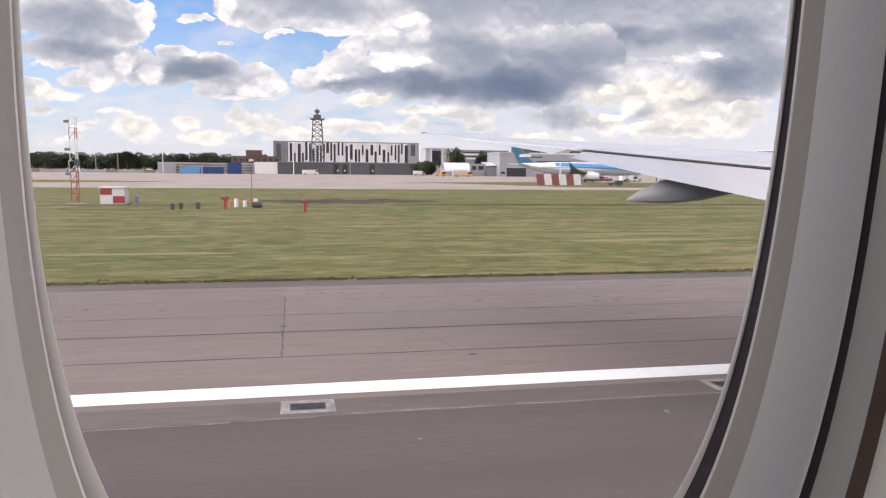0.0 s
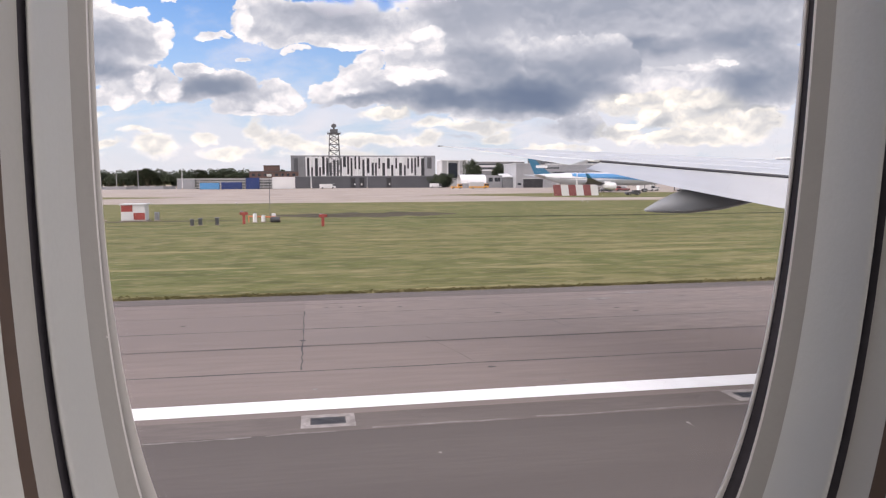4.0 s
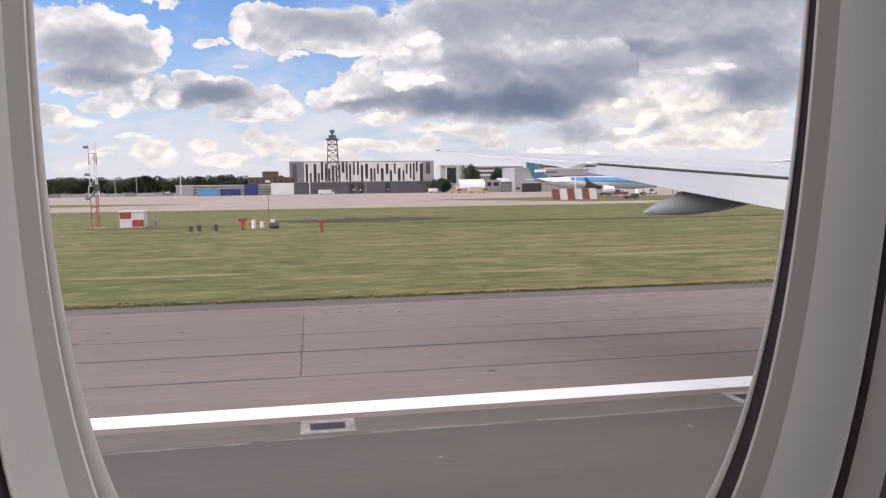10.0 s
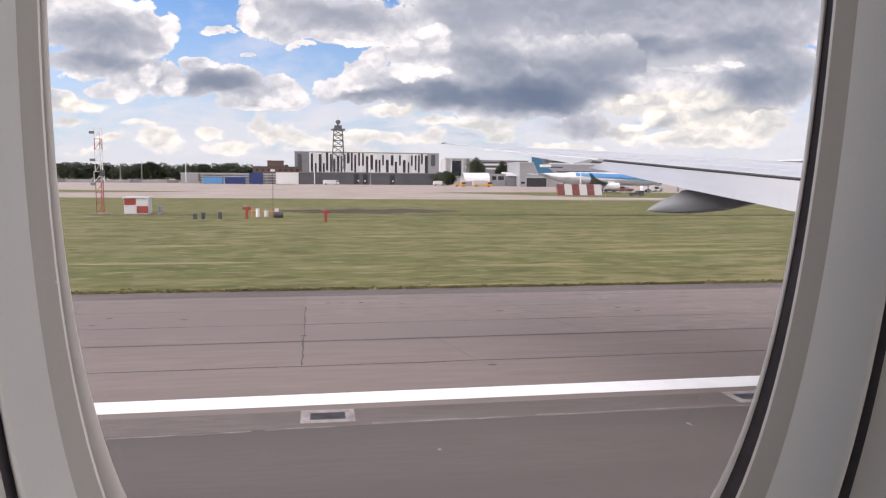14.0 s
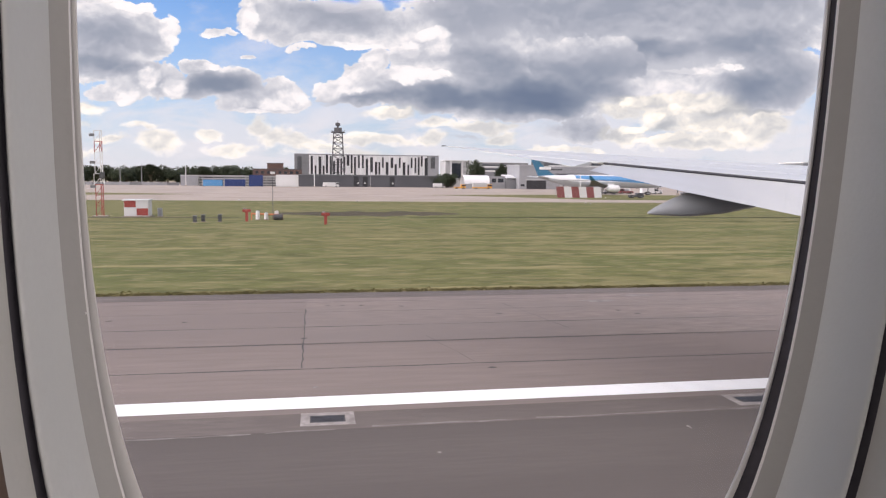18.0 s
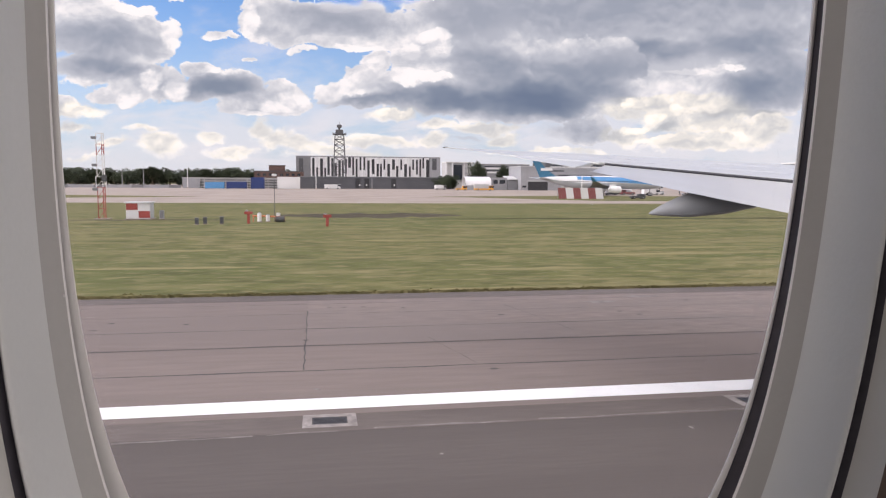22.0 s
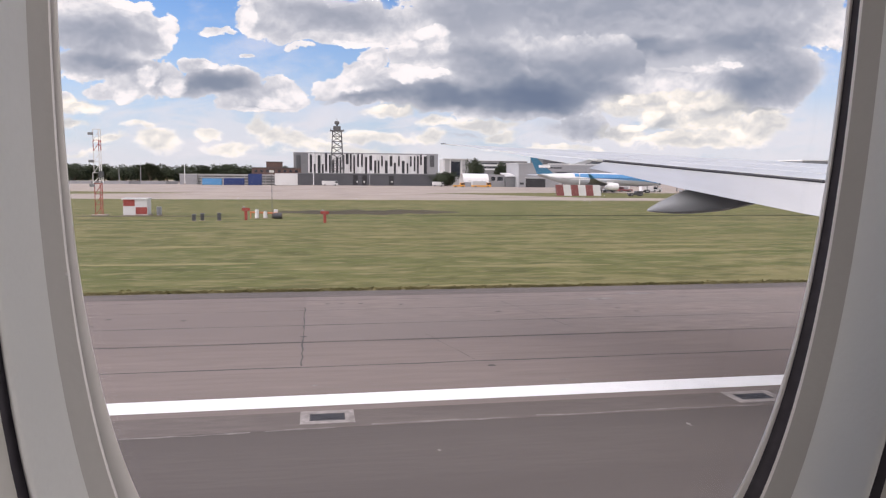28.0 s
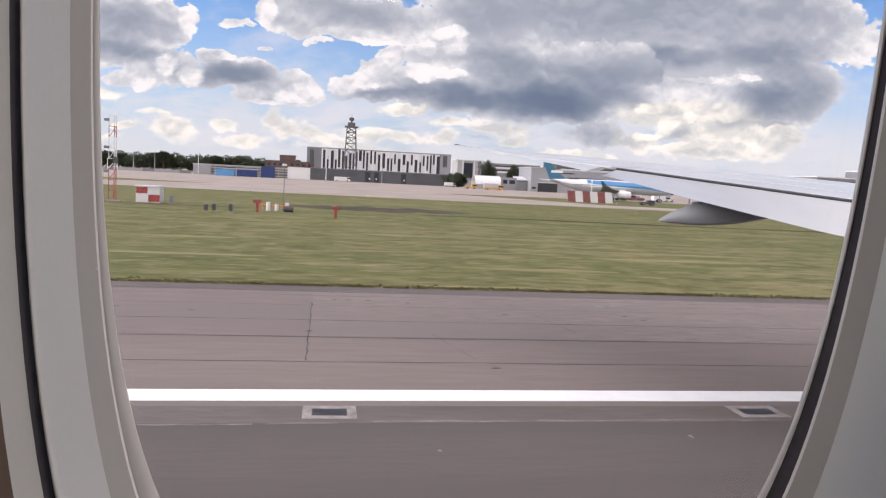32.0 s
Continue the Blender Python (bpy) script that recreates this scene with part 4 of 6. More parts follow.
# grass: tufts that lean over the runway's edge and stand up from the sward
rnd = random.Random(5)
verts, faces = [], []
for i in range(12000):
    x, y = AT + rnd.uniform(-26, 46), EDGE + abs(rnd.gauss(0, 0.30)) - 0.10 + 0.08 * math.sin(i * 0.013)
    h = rnd.uniform(0.03, 0.10)
    w = h * rnd.uniform(0.8, 2.2)
    k = len(verts)
    verts += [(x - w, y, 0.0), (x + w, y + rnd.uniform(-0.06, 0.06), 0.0), (x + rnd.uniform(-0.1, 0.1), y + rnd.uniform(-0.08, 0.05), h)]
    faces.append((k, k + 1, k + 2))
me = bpy.data.meshes.new("grass_tufts")
me.from_pydata(verts, [], faces)
me.materials.append(M["blade"])
tagged(new("grass_tufts", me), "uneven dry grass tufts along the runway edge", "grass", kind="stuff")

# the dry verge along the runway: straw-coloured strips with ragged edges
straw = material("dry_verge", (0.255, 0.222, 0.112), 0.95, 0, 0.2, 2.2, 0.6, 0.35, 0.4, second=(0.125, 0.132, 0.055), stretch=(0.22, 1, 1), spec=0.1)
vr = random.Random(9)
for k, (x0, x1, y0, d) in enumerate(((-40, -9, EDGE, 1.3), (-12, 3, EDGE, 0.9), (1, 24, EDGE, 1.5), (22, 60, EDGE, 1.7), (9, 19, 44, 1.4), (20, 34, 52, 1.6), (-14, -3, 47, 1.1), (-22, -6, 58, 1.8), (4, 26, 66, 2.0), (12, 40, 57, 1.2))):
    n = 26
    lo = [(x0 + (x1 - x0) * i / n, y0 + (d * (0.5 - 0.5 * math.sin(math.pi * (0.04 + 0.92 * i / n)) ** 0.6) * vr.uniform(0.7, 1.0) if y0 > EDGE else 0)) for i in range(n + 1)]
    hi = [(x0 + (x1 - x0) * i / n, y0 + 0.05 + d * (0.5 + 0.5 * math.sin(math.pi * (0.04 + 0.92 * i / n)) ** 0.6 if y0 > EDGE else math.sin(math.pi * min(1, max(0, i / n))) ** 0.35) * vr.uniform(0.72, 1.0)) for i in range(n, -1, -1)]
    part("dry_patch", slab([(AT + x, y) for x, y in lo + hi], -0.1, 0.0025 + 0.0004 * k), straw, ground, "dry straw-coloured grass")

# taxiway paint and joints
def ribbon(points, w, z):
    bm = bmesh.new()
    a, b = [], []
    for i, (x, y) in enumerate(points):
        x0, y0 = points[max(0, i - 1)]
        x1, y1 = points[min(len(points) - 1, i + 1)]
        d = Vector((x1 - x0, y1 - y0, 0)).normalized()
        nrm = Vector((-d.y, d.x, 0)) * w / 2
        a.append(bm.verts.new((x + nrm.x, y + nrm.y, z)))
        b.append(bm.verts.new((x - nrm.x, y - nrm.y, z)))
    for i in range(len(points) - 1):
        bm.faces.new((a[i], b[i], b[i + 1], a[i + 1]))
    return bm


taxiway = bpy.data.objects["taxiway"]
part("centre_line", ribbon([(-50, 34), (-44, 52), (-34, 72), (-20, 92), (-6, 112), (8, 140), (32, 178), (60, 215), (140, 245), (400, 262)], 0.5, 0.0145), material("faded_paint", (0.40, 0.36, 0.30), 0.9, 0, 0.1, 3, 0.3, 0.5), taxiway, "faded centre line")
part("seam", ribbon([(-24, 60), (-16, 80), (-6, 100), (6, 128), (22, 156), (60, 190), (160, 228)], 2.2, 0.0135), material("pale_seam", (0.33, 0.30, 0.28), 0.9, 0, 0.1, 3, 0.2, 0.3), taxiway, "paler strip of concrete")

part("long_grass", ribbon([(x + 1.2, y - 1.6) for x, y in near_edge[4:]], 3.4, 0.0062), M["long_grass"], ground, "longer dark grass along the taxiway")

# ---- airfield things ----
def taxi_sign(x, y, w, h, turn=0, mat="orange", label="orange taxiway marker board on short legs in grass"):
    t = thing("taxiway_sign", label, "sign", "taxiway signs", at=(x, y, 0), turn=turn)
    part("panel", boxes((-w / 2, w / 2, -0.15, 0.15, 0.22, 0.22 + h), bevel=0.03), M[mat], t)
    part("cap", boxes((-w / 2 - 0.05, w / 2 + 0.05, -0.19, 0.19, 0.22 + h, 0.29 + h)), M["yellow" if mat == "orange" else "grey"], t, "paler top edge")
    part("plinth", boxes((-w / 2, w / 2, -0.3, 0.3, 0, 0.05)), M["concrete"], t, "low concrete plinth")
    for lx in (-w / 2 + 0.3, 0, w / 2 - 0.3):
        part("leg", tube(bmesh.new(), (lx, 0, 0.05), (lx, 0, 0.24), 0.04), M["steel"], t)
    return t


taxi_sign(23.2, 89.2, 3.4, 0.75, 8)
taxi_sign(44.3, 115.5, 5.4, 0.75, 12)
s = thing("taxiway_sign", "white and black taxiway sign board standing in the grass", "sign", "taxiway signs", at=(-28.6, 131, 0))
part("panel", boxes((-1.7, 1.6, -0.15, 0.15, 0.15, 0.85), bevel=0.03), M["white"], s)
part("end_panel", boxes((-2.5, -1.72, -0.15, 0.15, 0.15, 0.9), bevel=0.03), M["dark"], s, "black end panel")
for lx in (-2.1, -0.8, 0.4, 1.3):
    part("leg", tube(bmesh.new(), (lx, 0, 0), (lx, 0, 0.2), 0.05), M["steel"], s)


def stripe_barrier(x, y, w, h, n, slant, label, turn=0, name="blast_fence"):
    """A screen of alternate red and white panels on steel stays."""
    t = thing(name, label, "fence", at=(x, y, 0), turn=turn)
    pw = w / n
    meshes = []
    for mat in ("red", "white"):
        bm = bmesh.new()
        vs = [bm.verts.new(p) for p in ((0, 0, 0.05), (pw, 0, 0.05), (pw - slant, 0, h), (-slant, 0, h), (0, 0.15, 0.05), (pw, 0.15, 0.05), (pw - slant, 0.15, h), (-slant, 0.15, h))]
        for f in ((0, 1, 2, 3), (5, 4, 7, 6), (1, 5, 6, 2), (4, 0, 3, 7), (3, 2, 6, 7), (1, 0, 4, 5)):
            bm.faces.new([vs[i] for i in f])
        me = bpy.data.meshes.new("panel")
        bm.to_mesh(me)
        bm.free()
        me.materials.append(M[mat])
        meshes.append(me)
    for i in range(n):
        shared("panel", meshes[i % 2], t, Matrix.Translation((-w / 2 + i * pw, 0.004 * (i % 2), 0)))
    for i in range(0, n + 1, 2):
        part("stay", tube(bmesh.new(), (-w / 2 + i * pw, 1.6, 0), (-w / 2 + i * pw - slant * 0.8, 0.2, h * 0.8), 0.06), M["steel"], t)
    return t


stripe_barrier(194, 545, 74, 6.0, 18, 0, "tall red and white striped blast fence on the apron", turn=-1)
stripe_barrier(-40.2, 209, 13.6, 3.2, 6, 0.5, "white board with red diagonal stripes beside the apron", name="warning_board")


def mast(x, y, h, mat, label, head=True):
    t = thing("light_mast", label, "mast", at=(x, y, 0))
    part("pole", tube(bmesh.new(), (0, 0, 0), (0, 0, h), 0.22, 0.12), M[mat], t)
    part("base", boxes((-0.4, 0.4, -0.4, 0.4, 0, 0.5), bevel=0.05), M["concrete"], t)
    if head:
        part("head", boxes((-0.5, 0.5, -0.4, 0.4, h - 1.4, h), bevel=0.1), M["dark"], t, "dark lamp head")
    return t


mast(-37.0, 217.5, 6.6, "white", "white post with a small lamp beside the board", False)
mast(17.1, 260, 8.0, "dark", "dark apron floodlight mast with a square head")


# ---- vehicles on the apron ----
def wheel(parent, x, y, r, w):
    t = part("wheel", tube(bmesh.new(), (x, y - w / 2, r), (x, y + w / 2, r), r, n=16), M["tyre"], parent)
    part("rim", tube(bmesh.new(), (x, y - w / 2 - 0.01, r), (x, y + w / 2 + 0.01, r), r * 0.55, n=12), M["steel"], t)


def vehicle(name, x, y, turn, ln, w, h, mat, label, cat, cab=0.25, low=0.9, cargo="white"):
    t = thing(name, label, cat, at=(x, y, 0), turn=turn)
    part("body", boxes((-ln / 2, ln / 2, -w / 2, w / 2, 0.35, low), bevel=0.08), M[mat], t)
    part("cab", boxes((ln / 2 - ln * cab, ln / 2 - 0.1, -w / 2 + 0.05, w / 2 - 0.05, low, min(h, low + 1.2)), bevel=0.12), M[mat], t)
    part("windscreen", boxes((ln / 2 - ln * cab + 0.1, ln / 2 - 0.07, -w / 2 + 0.02, w / 2 - 0.02, low + 0.25, min(h, low + 1.2) - 0.2)), M["glass_dark"], t, "dark windows")
    if cargo:
        part("load_box", boxes((-ln / 2, ln / 2 - ln * cab - 0.15, -w / 2, w / 2, low - 0.1, h), bevel=0.06), M[cargo], t, "box body")
    for wx in (-ln / 2 + ln * 0.18, ln / 2 - ln * 0.18):
        for wy in (-w / 2 + 0.12, w / 2 - 0.12):
            wheel(t, wx, wy, 0.42, 0.28)
    return t


vehicle("service_van", 8.6, 266, 4, 6.6, 2.2, 2.7, "white", "white box van parked on the apron", "van")
vehicle("tow_tractor", -8.8, 262, 0, 4.6, 2.0, 1.5, "dark", "low dark tow tractor on the apron", "tractor", 0.3, 0.8, None)
vehicle("baggage_tractor", 1.0, 270, 180, 5.5, 2.0, 1.9, "red", "dark red baggage tractor beside the van", "tractor", 0.35, 1.0, None)
vehicle("service_car", 21.5, 262, 0, 4.2, 1.8, 1.6, "grey", "grey service car on the apron", "car", 0.5, 0.9, None)
vehicle("apron_bus", 55, 415, 0, 13, 3, 3.3, "pale", "pale apron bus before the terminal", "bus", 0.12, 1.0, "pale")
vehicle("apron_bus", 70, 418, 0, 13, 3, 3.3, "white", "white apron bus before the terminal", "bus", 0.12, 1.0, "white")
vehicle("fuel_truck", 128, 560, 0, 9, 3, 4.2, "orange", "yellow fuel truck by the tail of a jet", "truck", 0.3, 1.6, "orange")


vehicle("catering_truck", 4.6, 282, 180, 6.5, 2.3, 2.8, "pale", "white catering truck near the nose of the blue jet", "truck", 0.25, 1.1)
vehicle("apron_bus", 38, 416, 0, 13, 3, 3.2, "white", "white apron bus under the passenger bridges", "bus", 0.12, 1.0, "white")
vehicle("apron_bus", 88, 430, 0, 13, 3, 3.2, "pale", "pale apron bus beside the pier", "bus", 0.12, 1.0, "pale")
vehicle("service_van", 26, 418, 0, 7, 2.2, 2.6, "pale", "pale service van under the passenger bridges", "van", 0.3, 1.0, "pale")
vehicle("box_lorry", 98, 560, 0, 14, 3, 3.4, "white", "white lorry beside the far white jet", "truck", 0.2, 1.2, "white")
vehicle("belt_loader", 112, 566, 0, 8, 2.4, 1.6, "grey", "low grey belt loader beside the far white jet", "truck", 0.3, 1.0, None)
vehicle("service_car", 14.6, 272, 0, 4.2, 1.8, 1.5, "white", "white service car on the apron", "car", 0.5, 0.9, None)


def dolly(x, y, label):
    t = thing("baggage_dolly", label, "trolley", "baggage dollies", at=(x, y, 0))
    part("deck", boxes((-1.5, 1.5, -0.8, 0.8, 0.4, 0.55), bevel=0.03), M["dark"], t)
    part("load_box", boxes((-1.35, 1.35, -0.75, 0.75, 0.55, 1.7), bevel=0.08), M["grey"], t, "grey baggage box")
    for wx in (-1.0, 1.0):
        for wy in (-0.7, 0.7):
            wheel(t, wx, wy, 0.22, 0.14)


for x in (-4.6, -1.2, 2.4):
    dolly(x, 274, "grey baggage dolly standing on the apron")


def edge_light(x, y, label):
    t = thing("taxiway_light", label, "light", "taxiway edge lights", at=(x, y, 0))
    part("base", tube(bmesh.new(), (0, 0, 0), (0, 0, 0.08), 0.16, 0.14, 10), M["concrete"], t)
    part("stem", tube(bmesh.new(), (0, 0, 0.08), (0, 0, 0.3), 0.04), M["steel"], t)
    part("lens", tube(bmesh.new(), (0, 0, 0.3), (0, 0, 0.42), 0.09, 0.06, 10), M["white"], t, "pale lens")


for x, y in ((-36.5, 199), (-60, 150), (-8, 76), (1.3, 96), (11, 127), (31, 149.5), (60, 170), (100, 186)):
    edge_light(x, y, "small pale taxiway edge light on a short stem")


def stair_truck(x, y):
    t = thing("stair_truck", "white boarding stairs beside the far jet", "stairs", at=(x, y, 0))
    part("chassis", boxes((-3, 3, -1.1, 1.1, 0.4, 0.9), bevel=0.06), M["white"], t)
    part("flight", loft([[(-2.8 + 5.4 * k, yy, 0.9 + 3.6 * k + dz) for yy, dz in ((-0.9, 0), (0.9, 0), (0.9, 0.35), (-0.9, 0.35))] for k in (0, 1)], cap=True), M["pale"], t, "sloping flight of steps")
    part("platform", boxes((2.5, 3.8, -0.9, 0.9, 4.4, 4.7)), M["grey"], t)
    for sy in (-0.9, 0.9):
        part("railing", loft([[(-2.8 + 5.4 * k, sy + a, 1.9 + 3.6 * k + b) for a, b in ((-0.05, 0), (0.05, 0), (0.05, 0.12), (-0.05, 0.12))] for k in (0, 1)], cap=True), M["steel"], t)
        part("post", tube(bmesh.new(), (3.0, sy, 0.9), (3.0, sy, 4.4), 0.08), M["steel"], t)
        for wx in (-2, 2):
            wheel(t, wx, sy, 0.4, 0.25)


stair_truck(98, 596)


M["silver"] = material("silver_aircraft_paint", (0.44, 0.46, 0.49), 0.3, 0.2, 0.03, 5, 0.06, 0.6)


# ---- parked aircraft ----
def airliner(x, y, turn, ln, label, belly, top, fin, stripe=None, group="parked airliners"):
    """A parked twin-jet: x runs from its tail to its nose."""
    t = thing("airliner", label, "aircraft", group, at=(x, y, 0), turn=turn)
    r, cz = ln * 0.047, ln * 0.098
    stations = ((0, 0.06, 0.75), (0.06, 0.32, 0.62), (0.16, 0.68, 0.33), (0.28, 0.96, 0.05), (0.36, 1, 0), (0.6, 1, 0), (0.86, 1, 0), (0.93, 0.86, -0.06), (0.97, 0.62, -0.18), (0.99, 0.36, -0.28), (1.0, 0.08, -0.34))
    n = 24

    def hull(a0, a1, grow):
        loops = []
        for f, s, lift in stations:
            loops.append([(f * ln, (r * s + grow) * math.cos(a), cz + lift * r + (r * s + grow) * math.sin(a)) for a in (a0 + (a1 - a0) * i / n for i in range(n + 1))])
        return loft(loops, closed=False)

    part("belly", hull(math.pi * 1.0, math.pi * 2.0, 0), M[belly], t, "lower fuselage", True)
    part("upper_fuselage", hull(0, math.pi, 0), M[top], t, "upper fuselage", True)
    if stripe:
        part("side_band", hull(math.pi * 1.0, math.pi * 1.08, 0.01), M[stripe], t, "band along the side", True)
        part("side_band", hull(math.pi * 1.92, math.pi * 2.0, 0.01), M[stripe], t, "band along the side", True)
    for side in (-1, 1):
        part("cabin_window", boxes(*[(ln * (0.2 + 0.0155 * i), ln * (0.2 + 0.0155 * i) + 0.3, side * r * 0.99 - 0.03, side * r * 0.99 + 0.03, cz + 0.12 * r, cz + 0.12 * r + 0.42) for i in range(44)]), M["glass_dark"], t, "row of dark cabin windows")
        part("wing", loft([[(ln * 0.40, side * r * 0.8, cz - 0.6 * r), (ln * 0.60, side * r * 0.8, cz - 0.55 * r), (ln * 0.60, side * r * 0.8, cz - 0.85 * r), (ln * 0.40, side * r * 0.8, cz - 0.7 * r)],
                           [(ln * 0.345, side * ln * 0.24, cz - 0.20 * r), (ln * 0.43, side * ln * 0.24, cz - 0.15 * r), (ln * 0.43, side * ln * 0.24, cz - 0.3 * r), (ln * 0.345, side * ln * 0.24, cz - 0.26 * r)],
                           [(ln * 0.265, side * ln * 0.46, cz + 0.25 * r), (ln * 0.30, side * ln * 0.46, cz + 0.27 * r), (ln * 0.30, side * ln * 0.46, cz + 0.23 * r), (ln * 0.265, side * ln * 0.46, cz + 0.22 * r)]], cap=True), M["wing_grey"], t, "grey swept wing")
        part("winglet", loft([[(ln * 0.265, side * ln * 0.46, cz + 0.22 * r), (ln * 0.30, side * ln * 0.46, cz + 0.22 * r), (ln * 0.30, side * (ln * 0.46 + 0.08), cz + 0.24 * r), (ln * 0.265, side * (ln * 0.46 + 0.08), cz + 0.24 * r)],
                              [(ln * 0.245, side * ln * 0.475, cz + 0.95 * r), (ln * 0.262, side * ln * 0.475, cz + 0.95 * r), (ln * 0.262, side * (ln * 0.475 + 0.05), cz + 0.95 * r), (ln * 0.245, side * (ln * 0.475 + 0.05), cz + 0.95 * r)]], cap=True), M[fin], t)
        part("tailplane", loft([[(ln * 0.015, side * r * 0.3, cz + 0.62 * r), (ln * 0.10, side * r * 0.3, cz + 0.62 * r), (ln * 0.10, side * r * 0.3, cz + 0.5 * r), (ln * 0.015, side * r * 0.3, cz + 0.55 * r)],
                                [(ln * -0.03, side * ln * 0.16, cz + 0.85 * r), (ln * 0.0, side * ln * 0.16, cz + 0.85 * r), (ln * 0.0, side * ln * 0.16, cz + 0.8 * r), (ln * -0.03, side * ln * 0.16, cz + 0.8 * r)]], cap=True), M[belly], t)
        ex, ey, ez, er = ln * 0.50, side * ln * 0.155, cz - 1.05 * r, r * 0.60
        eng = part("engine", loft([[(ex + dx * ln, ey + er * k * math.cos(a), ez + er * k * math.sin(a)) for a in (2 * math.pi * i / 18 for i in range(18))] for dx, k in ((0, 0.45), (0.02, 0.85), (0.055, 1.0), (0.09, 0.98), (0.098, 0.86))], cap=True), M["jet_white"], t, "white engine nacelle", True)
        part("intake", loft([[(ex + dx * ln, ey + er * k * math.cos(a), ez + er * k * math.sin(a)) for a in (2 * math.pi * i / 18 for i in range(18))] for dx, k in ((0.0982, 0.84), (0.0986, 0.02))]), M["black_and_shade"], eng, "dark intake")
        part("pylon", boxes((ex + 0.01 * ln, ex + 0.06 * ln, ey - 0.15, ey + 0.15, ez + er * 0.8, cz - 0.25 * r)), M["jet_white"], t)
    part("tail_fin", loft([[(ln * 0.015, -0.18, cz + 0.75 * r), (ln * 0.15, -0.18, cz + 0.85 * r), (ln * 0.15, 0.18, cz + 0.85 * r), (ln * 0.015, 0.18, cz + 0.75 * r)],
                           [(ln * -0.012, -0.1, cz + 2.0 * r), (ln * 0.075, -0.1, cz + 2.0 * r), (ln * 0.075, 0.1, cz + 2.0 * r), (ln * -0.012, 0.1, cz + 2.0 * r)],
                           [(ln * -0.045, -0.06, cz + 3.55 * r), (ln * 0.005, -0.06, cz + 3.55 * r), (ln * 0.005, 0.06, cz + 3.55 * r), (ln * -0.045, 0.06, cz + 3.55 * r)]], cap=True), M[fin], t, "tall swept tail fin")
    part("cockpit_window", loft([[(ln * 0.962, r * 0.70 * math.cos(a), cz - 0.12 * r + r * 0.70 * math.sin(a)) for a in (math.pi * (0.16 + 0.68 * i / 8) for i in range(9))], [(ln * 0.978, r * 0.56 * math.cos(a), cz - 0.20 * r + r * 0.56 * math.sin(a)) for a in (math.pi * (0.16 + 0.68 * i / 8) for i in range(9))]], closed=False), M["glass_dark"], t)
    for gx, gy in ((0.90, 0), (0.46, -0.085), (0.46, 0.085)):
        part("gear_leg", tube(bmesh.new(), (gx * ln, gy * ln, 0.4), (gx * ln, gy * ln * 0.8, cz - 0.7 * r), 0.2), M["steel"], t)
        for dx in ((-0.35, 0.35) if gy == 0 else (-1.3, -0.1, 1.1)):
            wheel(t, gx * ln + dx * 1.0, gy * ln, 0.6, 0.9)
    return t


# the nose of the blue jet points to the terminal
blue = airliner(-39.5, 254, -1.5, 46, "sky-blue and silver-white airliner parked on the apron", "silver", "jet_white", "teal", None)


def blue_livery():
    ln = 46
    r, cz = ln * 0.047, ln * 0.098
    rows = ((0.30, 1.003, 0.02, 0.95, 0.50), (0.45, 1.004, 0, 0.72, 0.30), (0.62, 1.004, 0, 0.50, 0.10), (0.80, 1.004, 0, 0.40, -0.08), (0.86, 1.004, 0, 0.42, -0.18), (0.93, 0.866, -0.06, 0.5, -0.35), (0.97, 0.63, -0.18, 0.5, -0.5), (0.985, 0.45, -0.26, 0.5, -0.5), (0.999, 0.12, -0.33, 0.5, -0.6))
    for side in (-1, 1):
        loops = []
        for f, s, lift, hi, lo in rows:
            a0, a1 = math.asin(max(-1, min(1, lo))), math.pi * 0.5 * hi + 0.35
            loops.append([(f * ln, side * (r * s + 0.02) * math.cos(a), cz + lift * r + (r * s + 0.02) * math.sin(a)) for a in (a0 + (a1 - a0) * i / 10 for i in range(11))])
        part("blue_flank", loft(loops, closed=False), M["tail_blue"], blue, "sky-blue painted flank", True)


blue_livery()
part("tail_flash", boxes((1.0, 5.2, -0.24, 0.24, 8.6, 9.5), bevel=0.1), M["jet_white"], blue, "white flash on the tail")
far_jet = airliner(152, 606, 182, 62, "white airliner with a red, white and blue tail", "navy", "jet_white", "jet_white")
for k, (z0, z1, mat) in enumerate(((10.2, 11.3, "red"), (12.3, 13.2, "navy"), (14.0, 15.2, "red"))):
    part("tail_band", loft([[(0.2 - (z0 - 8) * 0.22, s * 0.26, z0), (6.8 - (z0 - 8) * 0.9, s * 0.26, z0 + 0.8), (6.8 - (z1 - 8) * 0.9, s * 0.26, z1 + 0.8), (0.2 - (z1 - 8) * 0.22, s * 0.26, z1)] for s in (-1, 1)], cap=True), M[mat], far_jet, "painted band on the tail")
airliner(143.5, 300, 2, 65, "white airliner with a red tail beyond the pier", "jet_white", "jet_white", "red")
airliner(300, 345, 184, 60, "white airliner with a red tail parked at the pier", "jet_white", "jet_white", "red")


